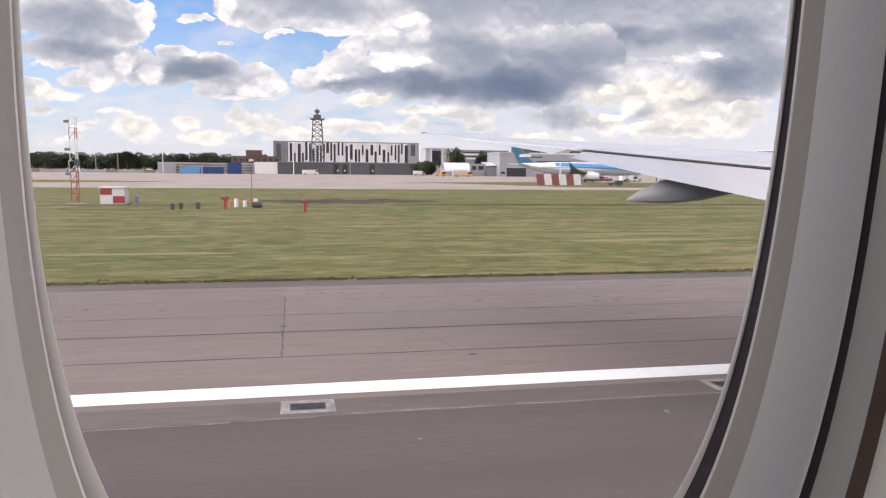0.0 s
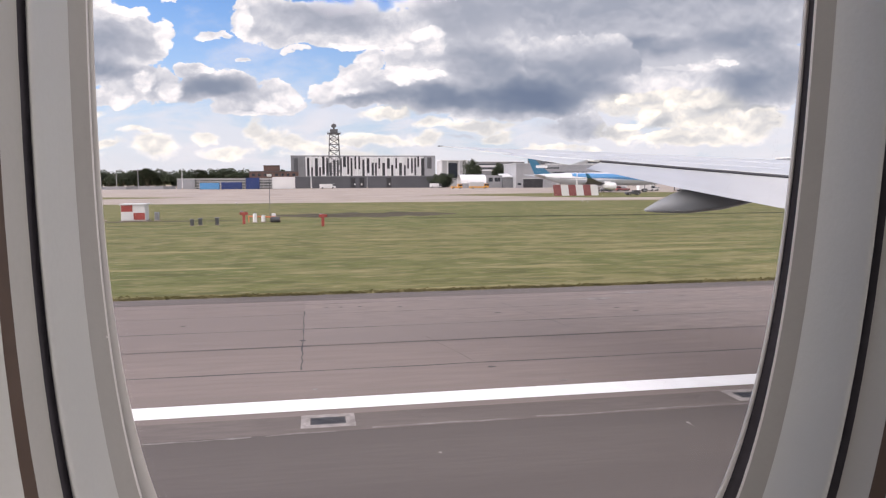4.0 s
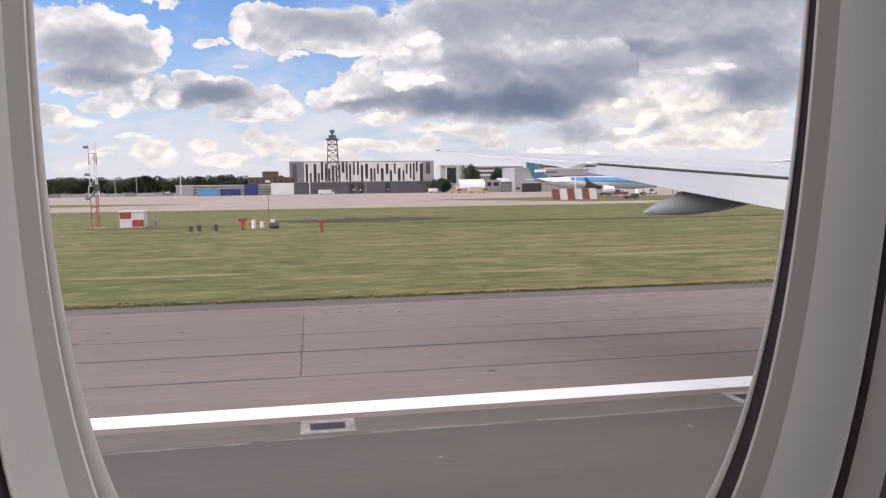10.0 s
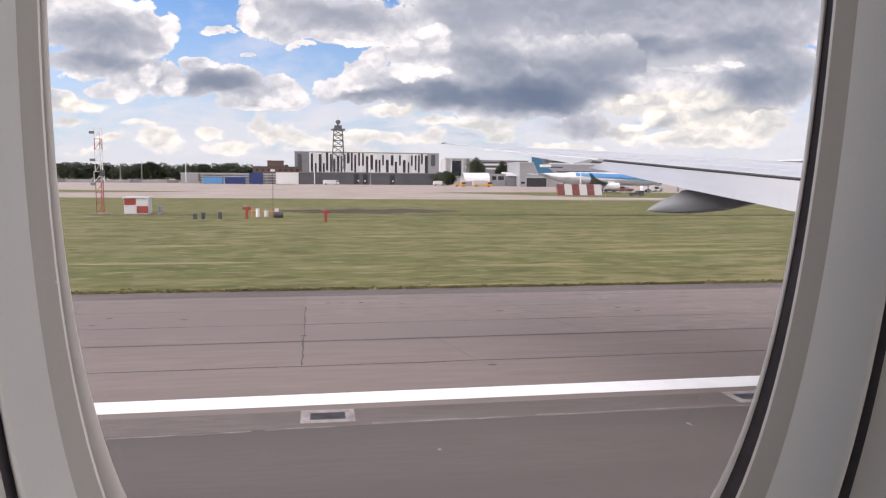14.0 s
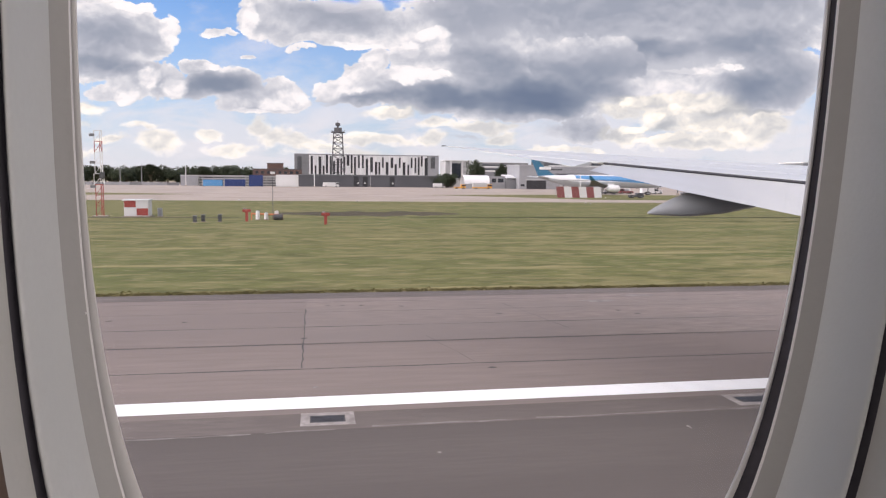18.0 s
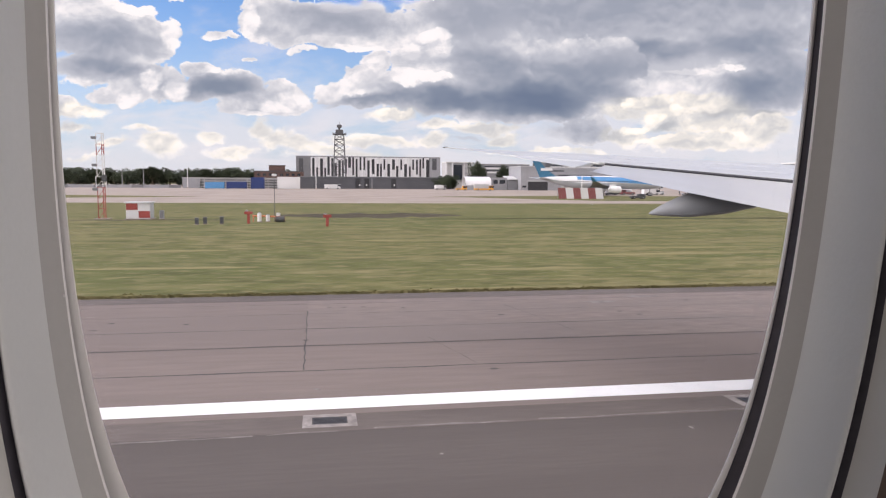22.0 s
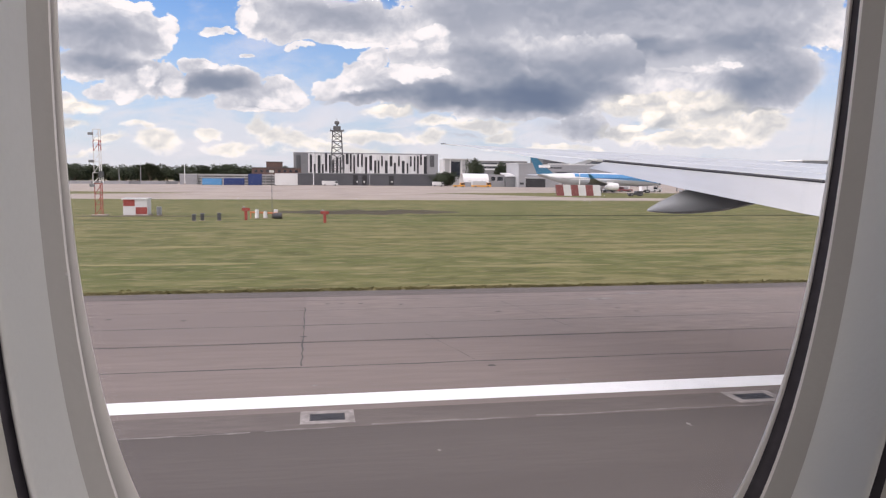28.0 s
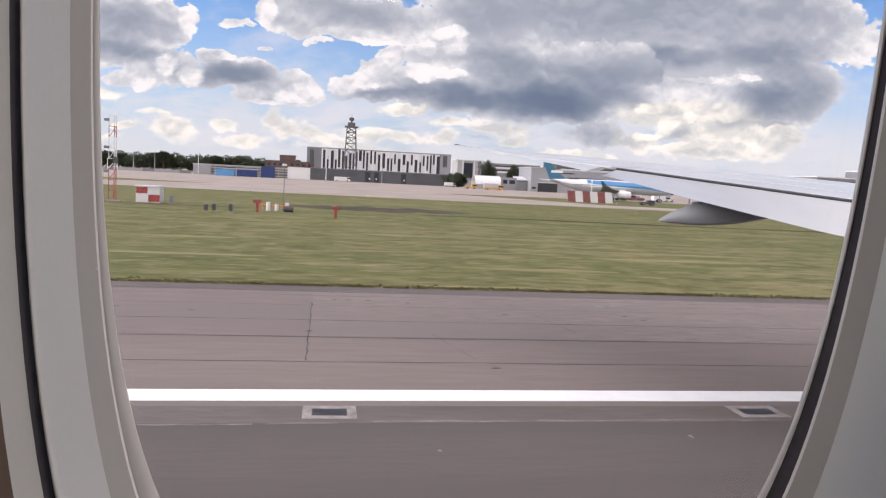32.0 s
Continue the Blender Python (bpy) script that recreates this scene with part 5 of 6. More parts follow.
# ---- radar tower ----
def lattice_tower(x, y, h, wb, wt, label):
    t = thing("radar_tower", label, "tower", at=(x, y, 0))
    corners = ((-1, -1), (1, -1), (1, 1), (-1, 1))

    def at(c, z):
        w = wb + (wt - wb) * z / h
        return (c[0] * w / 2, c[1] * w / 2, z)

    for c in corners:
        part("leg", tube(bmesh.new(), at(c, 0), at(c, h), 0.26, 0.2, 6), M["tower_steel"], t)
    levels = [h * f for f in (0, 0.16, 0.31, 0.45, 0.58, 0.70, 0.81, 0.91, 1.0)]
    for z0, z1 in zip(levels, levels[1:]):
        for i in range(4):
            a, b = corners[i], corners[(i + 1) % 4]
            part("brace", tube(tube(bmesh.new(), at(a, z0), at(b, z1), 0.12, n=5), at(b, z0), at(a, z1), 0.12, n=5), M["tower_steel"], t)
            part("girt", tube(bmesh.new(), at(a, z1), at(b, z1), 0.13, n=5), M["tower_steel"], t)
    p = wt * 0.78
    part("platform", boxes((-p, p, -p, p, h, h + 0.35)), M["tower_steel"], t)
    part("railing", boxes(*[(-p, p, s * p - 0.05, s * p + 0.05, h + 0.35 + k * 0.55, h + 0.43 + k * 0.55) for s in (-1, 1) for k in (0, 1)], *[(s * p - 0.05, s * p + 0.05, -p, p, h + 0.35 + k * 0.55, h + 0.43 + k * 0.55) for s in (-1, 1) for k in (0, 1)]), M["tower_steel"], t)
    part("cabin", boxes((-p * 0.55, p * 0.55, -p * 0.55, p * 0.55, h + 0.35, h + 2.6), bevel=0.1), M["tower_steel"], t)
    part("turntable", tube(bmesh.new(), (0, 0, h + 2.6), (0, 0, h + 3.6), 0.5), M["dark"], t)
    part("antenna", boxes((-1.3, 1.3, -0.5, 0.5, h + 3.5, h + 5.4), bevel=0.35), M["tower_steel"], t, "long radar antenna")
    part("spike", tube(bmesh.new(), (0, 0, h + 5.0), (0, 0, h + 7.0), 0.12, 0.05), M["tower_steel"], t)
    return t


lattice_tower(-101.5, 415, 29.0, 7.4, 4.6, "grey steel lattice tower with a radar antenna on top")

# ---- buildings ----
car_park = thing("car_park", "long car park clad in irregular white vertical panels, slots painted dark as shade", "building", at=(AT - 6.8, 470, 0))
# solid block; the shade between decks is in its dark colour
part("core", boxes((0.4, 89.1, 0.5, 30, 5.2, 18.6)), M["dark"], car_park, "solid core painted dark as the shade of recessed decks")
part("plinth", boxes((-1, 90.5, 0.6, 30, 0, 5.4)), M["dark"], car_park)
part("parapet", boxes((0, 89.5, 0.2, 30, 18.6, 19.1)), M["grey"], car_park)
for z in (8.6, 12.0, 15.4):
    part("deck_edge", boxes((0.4, 89.1, 0.3, 0.52, z, z + 0.3)), M["grey"], car_park)
part("end_bay", boxes((0.1, 8.6, -0.12, 0.5, 5.6, 18.5)), M["slate"], car_park, "plain grey end bay")
part("end_slot", boxes((1.8, 4.4, -0.2, -0.12, 8.6, 17.4)), M["dark"], car_park, "dark panel painted as a shaded opening")
part("end_bay", boxes((82.6, 89.4, -0.12, 0.5, 5.6, 18.5)), M["grey"], car_park, "plain pale end bay")
part("end_slot", boxes((84.2, 87.0, -0.2, -0.12, 11.0, 18.0)), M["dark"], car_park, "dark panel painted as a shaded opening")
rnd = random.Random(11)
panel_meshes = {}


def cladding(kind, w, hh):
    key = (kind, w, round(hh, 1))
    if key not in panel_meshes:
        bm = boxes((0.03, w - 0.03, 0, 0.28, 0, hh - 0.05))
        me = bpy.data.meshes.new("panel")
        bm.to_mesh(me)
        bm.free()
        me.materials.append(M[kind])
        panel_meshes[key] = me
    return panel_meshes[key]


x, low = 8.8, True
while x < 81.4:
    wide = rnd.choice((0.8, 1.0, 1.3))
    shared("panel", cladding("park_white", wide, 12.9), car_park, Matrix.Translation((x, rnd.uniform(-0.2, 0.0), 5.6)))
    x += wide
    slot = rnd.choice((1.1, 1.4, 1.7))
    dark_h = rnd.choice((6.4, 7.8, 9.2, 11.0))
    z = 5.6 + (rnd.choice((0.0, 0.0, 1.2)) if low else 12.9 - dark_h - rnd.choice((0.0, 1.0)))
    # dark filler panel carries the slot's shade in its colour
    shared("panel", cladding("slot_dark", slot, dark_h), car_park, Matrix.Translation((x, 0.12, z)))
    if z > 5.7:
        shared("panel", cladding("park_white", slot, z - 5.6), car_park, Matrix.Translation((x, rnd.uniform(-0.15, 0.0), 5.6)))
    if z + dark_h < 18.4:
        shared("panel", cladding("park_white", slot, 18.5 - z - dark_h), car_park, Matrix.Translation((x, rnd.uniform(-0.15, 0.0), z + dark_h)))
    x += slot
    low = not low if rnd.random() < 0.75 else low

hall = thing("service_hall", "low dark grey service building with open bays", "building", at=(AT - 3.6, 400, 0))
part("wall", boxes((0, 79.8, 0, 14, 0, 6.0)), M["slate_dark"], hall)
part("roof", boxes((-0.4, 80.2, -0.4, 14.4, 6.0, 6.4)), M["slate"], hall)
# flat black panels put the shade of open bays on the closed wall
for x in (28.5, 33.2, 47.5):
    part("door", boxes((x, x + 2.6, -0.12, 0, 0, 5.4)), M["black_and_shade"], hall, "black panel painted as the shade of an open bay")
for x in (30.4, 34.0, 48.8):
    part("lamp", boxes((x, x + 0.7, -0.3, -0.13, 1.6, 2.4), bevel=0.1), M["white"], hall, "white wall lamp")
for x in (7, 14.5, 21, 40, 55, 63, 71):
    part("seam", boxes((x, x + 0.12, -0.04, 0, 0, 6.0)), M["dark"], hall)


def terminal_block(x, y, w, d, h, label, mat="pale", bands=(), louvres=(), roof=0.8, name="terminal_building", slope=0.0, turn=0):
    t = thing(name, label, "building", at=(x, y, 0), turn=turn)
    bm = bmesh.new()
    vs = [bm.verts.new(p) for p in ((0, 0, 0), (w, 0, 0), (w, d, 0), (0, d, 0), (0, 0, h), (w, 0, h - slope), (w, d, h - slope), (0, d, h))]
    for f in ((3, 2, 1, 0), (4, 5, 6, 7), (0, 1, 5, 4), (1, 2, 6, 5), (2, 3, 7, 6), (3, 0, 4, 7)):
        bm.faces.new([vs[i] for i in f])
    part("wall", bm, M[mat], t)
    bm = bmesh.new()
    vs = [bm.verts.new(p) for p in ((-0.4, -0.4, h), (w + 0.4, -0.4, h - slope), (w + 0.4, d, h - slope), (-0.4, d, h), (-0.4, -0.4, h + roof), (w + 0.4, -0.4, h - slope + roof), (w + 0.4, d, h - slope + roof), (-0.4, d, h + roof))]
    for f in ((3, 2, 1, 0), (4, 5, 6, 7), (0, 1, 5, 4), (1, 2, 6, 5), (2, 3, 7, 6), (3, 0, 4, 7)):
        bm.faces.new([vs[i] for i in f])
    part("roof", bm, M["white"], t, "white roof edge")
    for x0, x1, z0, z1 in bands:
        n = max(1, round((x1 - x0) / 2.4))
        pw = (x1 - x0) / n
        fr = part("window", boxes((x0 - 0.2, x1 + 0.2, -0.10, 0, z0 - 0.2, z1 + 0.2)), M["grey"], t, "window band")
        pane_bm = boxes((0.08, pw - 0.08, -0.16, -0.09, z0, z1))
        me = bpy.data.meshes.new("pane")
        pane_bm.to_mesh(me)
        pane_bm.free()
        me.materials.append(M["glass_dark"])
        for i in range(n):
            o = new("pane", me)
            o.parent = fr
            o.matrix_local = Matrix.Translation((x0 + i * pw, 0, 0))
    for x0, x1, z0, z1 in louvres:
        part("door", boxes((x0, x1, -0.14, 0, z0, z1)), M["dark"], t, "dark bay")
    return t


def jet_bridge(x, y, turn, ln, label="white passenger bridge on steel legs"):
    t = thing("jet_bridge", label, "jet bridge", "passenger bridges", at=(x, y, 0), turn=turn)
    part("tunnel", boxes((0, ln * 0.55, -1.4, 1.4, 4.2, 7.0), bevel=0.1), M["pale"], t)
    part("inner_tunnel", boxes((ln * 0.5, ln, -1.2, 1.2, 4.4, 6.7), bevel=0.1), M["white"], t)
    part("window_strip", boxes((1, ln * 0.5, -1.45, 1.45, 5.4, 6.2)), M["glass_dark"], t)
    part("head", boxes((ln, ln + 3.2, -1.9, 1.9, 4.1, 7.1), bevel=0.3), M["grey"], t)
    for lx in (ln * 0.3, ln * 0.85):
        for sy in (-1.3, 1.3):
            part("leg", tube(bmesh.new(), (lx, sy, 0), (lx, sy, 4.4), 0.22), M["steel"], t)
        part("bogie", boxes((lx - 0.9, lx + 0.9, -1.7, 1.7, 0, 0.9), bevel=0.1), M["dark"], t)
    part("stair", loft([[(ln * 0.8 + k * 3.2, -2.2 + dy, 4.2 - k * 4.2 + dz) for dy, dz in ((0, 0), (0.9, 0), (0.9, 0.3), (0, 0.3))] for k in (0, 1)], cap=True), M["steel"], t)
    return t


office = terminal_block(92, 652, 110, 40, 25.5, "dark grey office block with white window bands above the pier", "dark", ((6, 60, 21.6, 23.2), (6, 104, 17.6, 19.2)), (), 0.5, "office_block")
for z in (16.6, 20.6, 24.4):
    part("spandrel", boxes((4, 106, -0.25, 0, z, z + 0.7)), M["white"], office, "pale band")
terminal_block(66, 626, 194, 26, 15.6, "long pale grey pier building with dark window strips", "grey", ((8, 34, 12.6, 13.6), (110, 140, 12.4, 13.6), (118, 150, 8.6, 9.6), (20, 60, 8.6, 9.8)), (), 0.4)
terminal_block(265, 640, 160, 30, 17.5, "long pale grey pier building beyond the wing", "grey", ((8, 80, 12.6, 14.2), (90, 150, 12.4, 14.2)), (), 0.4)
terminal_block(385, 700, 70, 40, 24, "grey terminal hall with a shallow curved roof", "slate", ((4, 64, 18, 21),), (), 1.2)
terminal_block(455, 700, 60, 50, 33, "tall grey terminal with stepped roof", "slate", ((4, 54, 24, 28), (4, 54, 16, 20)), (), 1.0)


# ---- trees along the far boundary ----
def tree(x, y, h, seed, spread=(1.35, 1.35), me_cache={}):
    kind = seed % 4
    if kind not in me_cache:
        rr = random.Random(100 + kind)
        bm = tube(bmesh.new(), (0, 0, 0), (0.1, 0, 0.45), 0.035, 0.02, 7)
        for a in range(5):
            an = a * 1.26 + rr.random()
            tube(bm, (0.1 * 0.8, 0, 0.3 + 0.03 * a), (0.25 * math.cos(an), 0.25 * math.sin(an), 0.62 + 0.05 * a), 0.014, 0.005, 5)
        trunk = bpy.data.meshes.new("trunk")
        bm.to_mesh(trunk)
        bm.free()
        trunk.materials.append(M["bark"])
        verts, faces = [], []
        lumps = [(rr.gauss(0, 0.17), rr.gauss(0, 0.17), rr.uniform(0.16, 0.86), rr.uniform(0.12, 0.20)) for _ in range(18)]
        for _ in range(1800):
            lx, ly, lz, lr = rr.choice(lumps)
            d = Vector((rr.gauss(0, 1), rr.gauss(0, 1), rr.gauss(0, 1))).normalized() * lr * rr.uniform(0.7, 1.1)
            c = Vector((lx, ly, lz)) + d
            u = Vector((rr.gauss(0, 1), rr.gauss(0, 1), rr.gauss(0, 1))).normalized() * 0.035
            w = u.orthogonal().normalized() * 0.022
            k = len(verts)
            verts += [tuple(c - u), tuple(c + w), tuple(c + u), tuple(c - w)]
            faces.append((k, k + 1, k + 2, k + 3))
        crown = bpy.data.meshes.new("crown")
        crown.from_pydata(verts, [], faces)
        crown.materials.append(M["leaf"])
        me_cache[kind] = (trunk, crown)
    t = thing("tree", "dark green leafy tree along the airfield boundary", "tree", "boundary trees", at=(x, y, 0), turn=seed * 47 % 360)
    for nm, me in zip(("trunk", "crown"), me_cache[kind]):
        shared(nm, me, t, Matrix.Diagonal((h * spread[0], h * spread[1], h, 1)))
    return t


rnd = random.Random(21)
for i in range(40):
    tree(AT - 14 - i * 3.9 + rnd.uniform(-1.5, 1.5), 498 + rnd.uniform(-10, 10), 9.8 + 1.9 * math.sin(i * 0.55 + 2.6) + rnd.uniform(-0.8, 0.8), i)
for i in range(30):
    tree(AT - 40 - i * 6.5 + rnd.uniform(-2, 2), 520 + rnd.uniform(-6, 12), rnd.uniform(9, 12), i + 2)
for i in range(5):
    tree(AT + 70 + i * 1.7, 398 + rnd.uniform(-2, 3), rnd.uniform(5.5, 8.5), i + 1)
for x, h in ((89.5, 14.6), (91.6, 15.4), (94.2, 14.8), (104.6, 12.6), (106.8, 13.6), (109.2, 12.2), (112, 11)):
    tree(AT + x, 404, h, int(x * 10), (0.42, 0.42))

# ---- the airfield behind: low sheds, boundary trees, instrument huts ----
terminal_block(-530, 404, 230, 20, 7.0, "long low white shed with a banded front by the boundary", "pale", ((4, 226, 4.6, 5.6), (4, 226, 1.8, 2.6)), (), 0.4, "long_shed")
hut = terminal_block(-282, 396, 26, 14, 10.5, "pale hut with a green-grey roof and a window band", "pale", ((2, 24, 5.2, 7.6),), (), 1.4, "control_hut")
stripe_barrier(-392, 380, 46, 4.5, 10, 0, "long red and white striped blast fence by the sheds")
# ---- sheds and small buildings across the apron ----
banded = thing("banded_shed", "long low pale shed with horizontal rails and open sides", "building", at=(AT - 62.3, 400, 0))
part("back_wall", boxes((0, 58.4, 6, 12, 0, 4.6)), M["slate"], banded)
part("roof", boxes((-0.3, 58.7, -0.3, 12.3, 5.0, 5.4)), M["pale"], banded)
for z in (0.6, 2.0, 3.4, 4.5):
    part("rail", boxes((0, 58.4, 0, 0.2, z, z + 0.55)), M["pale"], banded)
for k in range(12):
    part("post", boxes((k * 5.28, k * 5.28 + 0.3, -0.05, 0.4, 0, 5.0)), M["pale"], banded)
part("end_wall", boxes((0, 8.5, -0.2, 6, 0, 5.0)), M["grey"], banded, "closed grey end")
brick_block = thing("brick_building", "low brown brick building with a taller stair block", "building", at=(AT - 29.5, 440, 0))
part("wall", boxes((0, 27.4, 0, 14, 0, 9.0)), M["brick"], brick_block)
part("roof", boxes((-0.3, 27.7, -0.3, 14.3, 9.0, 9.4)), M["dark"], brick_block)
part("stair_block", boxes((8.0, 16.8, 1, 10, 9.4, 12.4)), M["brick"], brick_block)
part("stair_roof", boxes((7.7, 17.1, 0.7, 10.3, 12.4, 12.7)), M["dark"], brick_block)
for k in range(8):
    part("window", boxes((1.5 + 3.2 * k, 3.1 + 3.2 * k, -0.06, 0.0, 6.6, 8.0)), M["glass_dark"], brick_block)
frame_block = thing("frame_building", "white framed building with a dark glazed entrance", "building", at=(AT + 79.3, 432, 0))
part("wall", boxes((0, 15.8, 0.6, 14, 0, 15.0)), M["pale"], frame_block)
part("roof", boxes((-0.4, 16.2, -0.6, 14, 15.0, 15.5)), M["white"], frame_block, "white flat roof")
part("glazing", boxes((4.4, 9.8, 0.4, 0.6, 5.0, 13.8)), M["glass_dark"], frame_block, "dark glazing")
for px in (0.1, 3.6, 10.4, 15.0):
    part("pier", boxes((px, px + 0.7, -0.2, 0.6, 0, 15.0)), M["white"], frame_block, "white pier")
part("banding", boxes((10.8, 15.0, 0.45, 0.6, 8.4, 9.2), (10.8, 15.0, 0.45, 0.6, 11.4, 12.2)), M["grey"], frame_block)
tent = thing("store_tent", "white curved storage tent beside the apron", "tent", at=(AT + 79.0, 375, 0))
part("cover", loft([[(13.4 * k, 5.0 - 5.0 * math.cos(a), 3.2 + 3.6 * math.sin(a)) if 0 <= a <= math.pi else (13.4 * k, 0 if a < 0 else 10.0, 0) for a in [-1] + [math.pi * i / 12 for i in range(13)] + [4]] for k in (0, 0.25, 0.5, 0.75, 1)], closed=False), M["jet_white"], tent, "white tent cover", True)
part("front_panel", boxes((0.3, 13.1, -0.1, 0.0, 0, 2.4)), M["grey"], tent, "grey front panels")
for k in range(5):
    part("rib", boxes((13.4 * k / 4 - 0.1, 13.4 * k / 4 + 0.1, -0.15, 0.05, 0, 3.3)), M["steel"], tent)
sheds = thing("shed", "low grey sheds with a pale lean-to roof", "shed", at=(AT + 93.6, 380, 0))
part("wall", boxes((0, 8.4, 0, 8, 0, 6.4)), M["grey"], sheds)
part("side_wall", boxes((8.45, 15.4, -2, 8, 0, 5.2)), M["slate"], sheds)
part("roof", loft([[(x, -2.6, 5.2 + 0.3 * k), (x, 8.4, 7.0 + 0.3 * k)] for x, k in ((8.0, 0), (15.8, 0), (15.8, 1), (8.0, 1))], closed=False), M["white"], sheds, "pale sloping roof")
part("window", boxes((1.2, 3.4, -0.06, 0, 3.2, 5.2), (4.4, 7.4, -0.06, 0, 3.2, 5.2)), M["glass_dark"], sheds)
hangar = thing("hangar", "grey hangar with a sloping roof and a wide dark door", "hangar", at=(AT + 107.2, 372, 0))
part("wall", loft([[(0, y, 0), (21.5, y, 0), (21.5, y, 7.0), (8.5, y, 12.0), (0, y, 12.0)] for y in (0, 24)], cap=True), M["grey"], hangar)
part("roof", boxes((-0.4, 8.7, -0.4, 24.4, 12.0, 12.4)), M["pale"], hangar)
part("door", boxes((3.8, 14.2, -0.15, 0, 0, 4.5)), M["black_and_shade"], hangar, "wide dark door")
part("lintel", boxes((3.4, 14.6, -0.25, 0, 4.5, 5.0)), M["pale"], hangar)
part("window", boxes((0.8, 2.8, -0.1, 0, 1.4, 2.4)), M["glass_dark"], hangar)
terminal_block(AT + 150, 640, 42, 30, 18.6, "banded office building behind the poplars", "slate", ((1, 41, 16.0, 17.2), (1, 41, 12.4, 13.6)), (), 0.4, "office_block")
for z in (10.8, 14.4):
    part("spandrel", boxes((0, 42, -0.3, -0.17, z, z + 1.2)), M["white"], bpy.data.objects["office_block.001"], "white band")
vehicle("fuel_truck", AT + 84.9, 360, 0, 9.5, 2.8, 3.0, "orange", "yellow tanker parked before the tent", "truck", 0.25, 1.1, "pale")
vehicle("tow_tractor", AT + 74.0, 361, 0, 5.4, 2.6, 2.6, "orange", "yellow tow tractor parked before the tent", "tractor", 0.4, 1.0, None)
vehicle("service_van", AT + 67.5, 383, 0, 6.0, 2.2, 2.4, "pale", "pale van beside the service hall", "van")
vehicle("box_lorry", AT + 12.4, 383, 0, 8.0, 2.6, 2.4, "white", "low white lorry before the dark hall", "truck", 0.2, 1.2, "white")
vehicle("service_car", AT + 96, 209, 0, 4.4, 1.8, 1.5, "dark", "dark service car beside the striped board", "car", 0.5, 0.9, None)
mast(AT + 4.2, 378, 16.5, "white", "tall white lamp post before the dark hall", False)
mast(AT - 59.1, 395, 9.6, "white", "thin white mast at the end of the banded shed", False)
for x, y, h in ((-85, 420, 11), (-98, 430, 10), (33, 392, 9)):
    mast(AT + x, y, h, "steel", "grey lamp post beyond the apron", False)
barrier = thing("boundary_fence", "low grey boundary fence before the trees", "fence", at=(AT, 405, 0))
for k in range(24):
    part("panel", boxes((-64 - 6 * k - 5.9, -64 - 6 * k, 0, 0.15, 0, 1.5)), M["grey" if k % 3 else "slate"], barrier)
    part("post", boxes((-64 - 6 * k - 0.1, -64 - 6 * k + 0.1, -0.06, 0.2, 0, 1.8)), M["steel"], barrier)

for x, y, w, h, mat, label in ((-24.1, 383, 6.5, 5.7, "deep_blue", "tall dark blue freight container stack before the banded shed"), (-34.1, 383, 9.7, 3.5, "deep_blue", "dark blue freight container before the banded shed"), (-44.5, 383, 9.1, 3.2, "tail_blue", "low light blue freight container before the banded shed"), (-9.1, 383, 11, 6.0, "white", "white freight container beside the service hall")):
    t = thing("freight_container", label, "container", "freight containers", at=(AT + x, y, 0))
    part("body", boxes((-w / 2, w / 2, -1.6, 1.6, 0.15, h), bevel=0.06), M[mat], t)
    part("door", boxes((-w / 2 + 0.3, w / 2 - 0.3, -1.66, -1.6, 0.4, h - 0.3)), M[mat], t)
    for fx in (-w / 2 + 0.4, w / 2 - 0.4):
        part("foot", boxes((fx - 0.25, fx + 0.25, -1.5, 1.5, 0, 0.15)), M["dark"], t)


def chequer_hut(x, y, label, w=3.6, h=2.8):
    t = thing("equipment_hut", label, "hut", "equipment huts", at=(x, y, 0))
    part("wall", boxes((-w / 2, w / 2, -1.2, 1.2, 0.1, h), bevel=0.05), M["white"], t)
    for k in range(4):
        x0 = -w / 2 + (k % 2) * w / 2
        if (k + k // 2) % 2 == 1:
            part("red_panel", boxes((x0 + 0.05, x0 + w / 2 - 0.05, -1.24, -1.2, 0.2 + (k // 2) * h / 2, 0.1 + (k // 2 + 1) * h / 2 - 0.05)), M["sign_red"], t, "red chequer panel")
    part("roof", boxes((-w / 2 - 0.15, w / 2 + 0.15, -1.35, 1.35, h, h + 0.15)), M["white"], t)
    part("base", boxes((-w / 2 - 0.2, w / 2 + 0.2, -1.4, 1.4, 0, 0.1)), M["concrete"], t)
    return t


chequer_hut(AT - 21.6, 104, "red and white chequered equipment hut on the grass", 3.0, 2.1)
chequer_hut(-206, 130, "red and white striped equipment hut beside the mast", 4.5, 5.2)
chequer_hut(1004, 95, "red and white chequered equipment hut beside the dark taxiway")
cabinet = thing("instrument_cabinet", "small grey metal instrument cabinet on the grass", "cabinet", at=(AT - 18.8, 103.5, 0))
part("body", boxes((-0.28, 0.28, -0.2, 0.2, 0.08, 1.15), bevel=0.02), M["grey"], cabinet)
part("door", boxes((-0.22, 0.22, -0.22, -0.2, 0.16, 1.06)), M["slate"], cabinet)
part("plinth", boxes((-0.34, 0.34, -0.26, 0.26, 0, 0.08)), M["concrete"], cabinet)
glide = thing("aerial_mast", "slim red and white lattice aerial mast on the grass", "mast", at=(AT - 26.2, 104, 0))
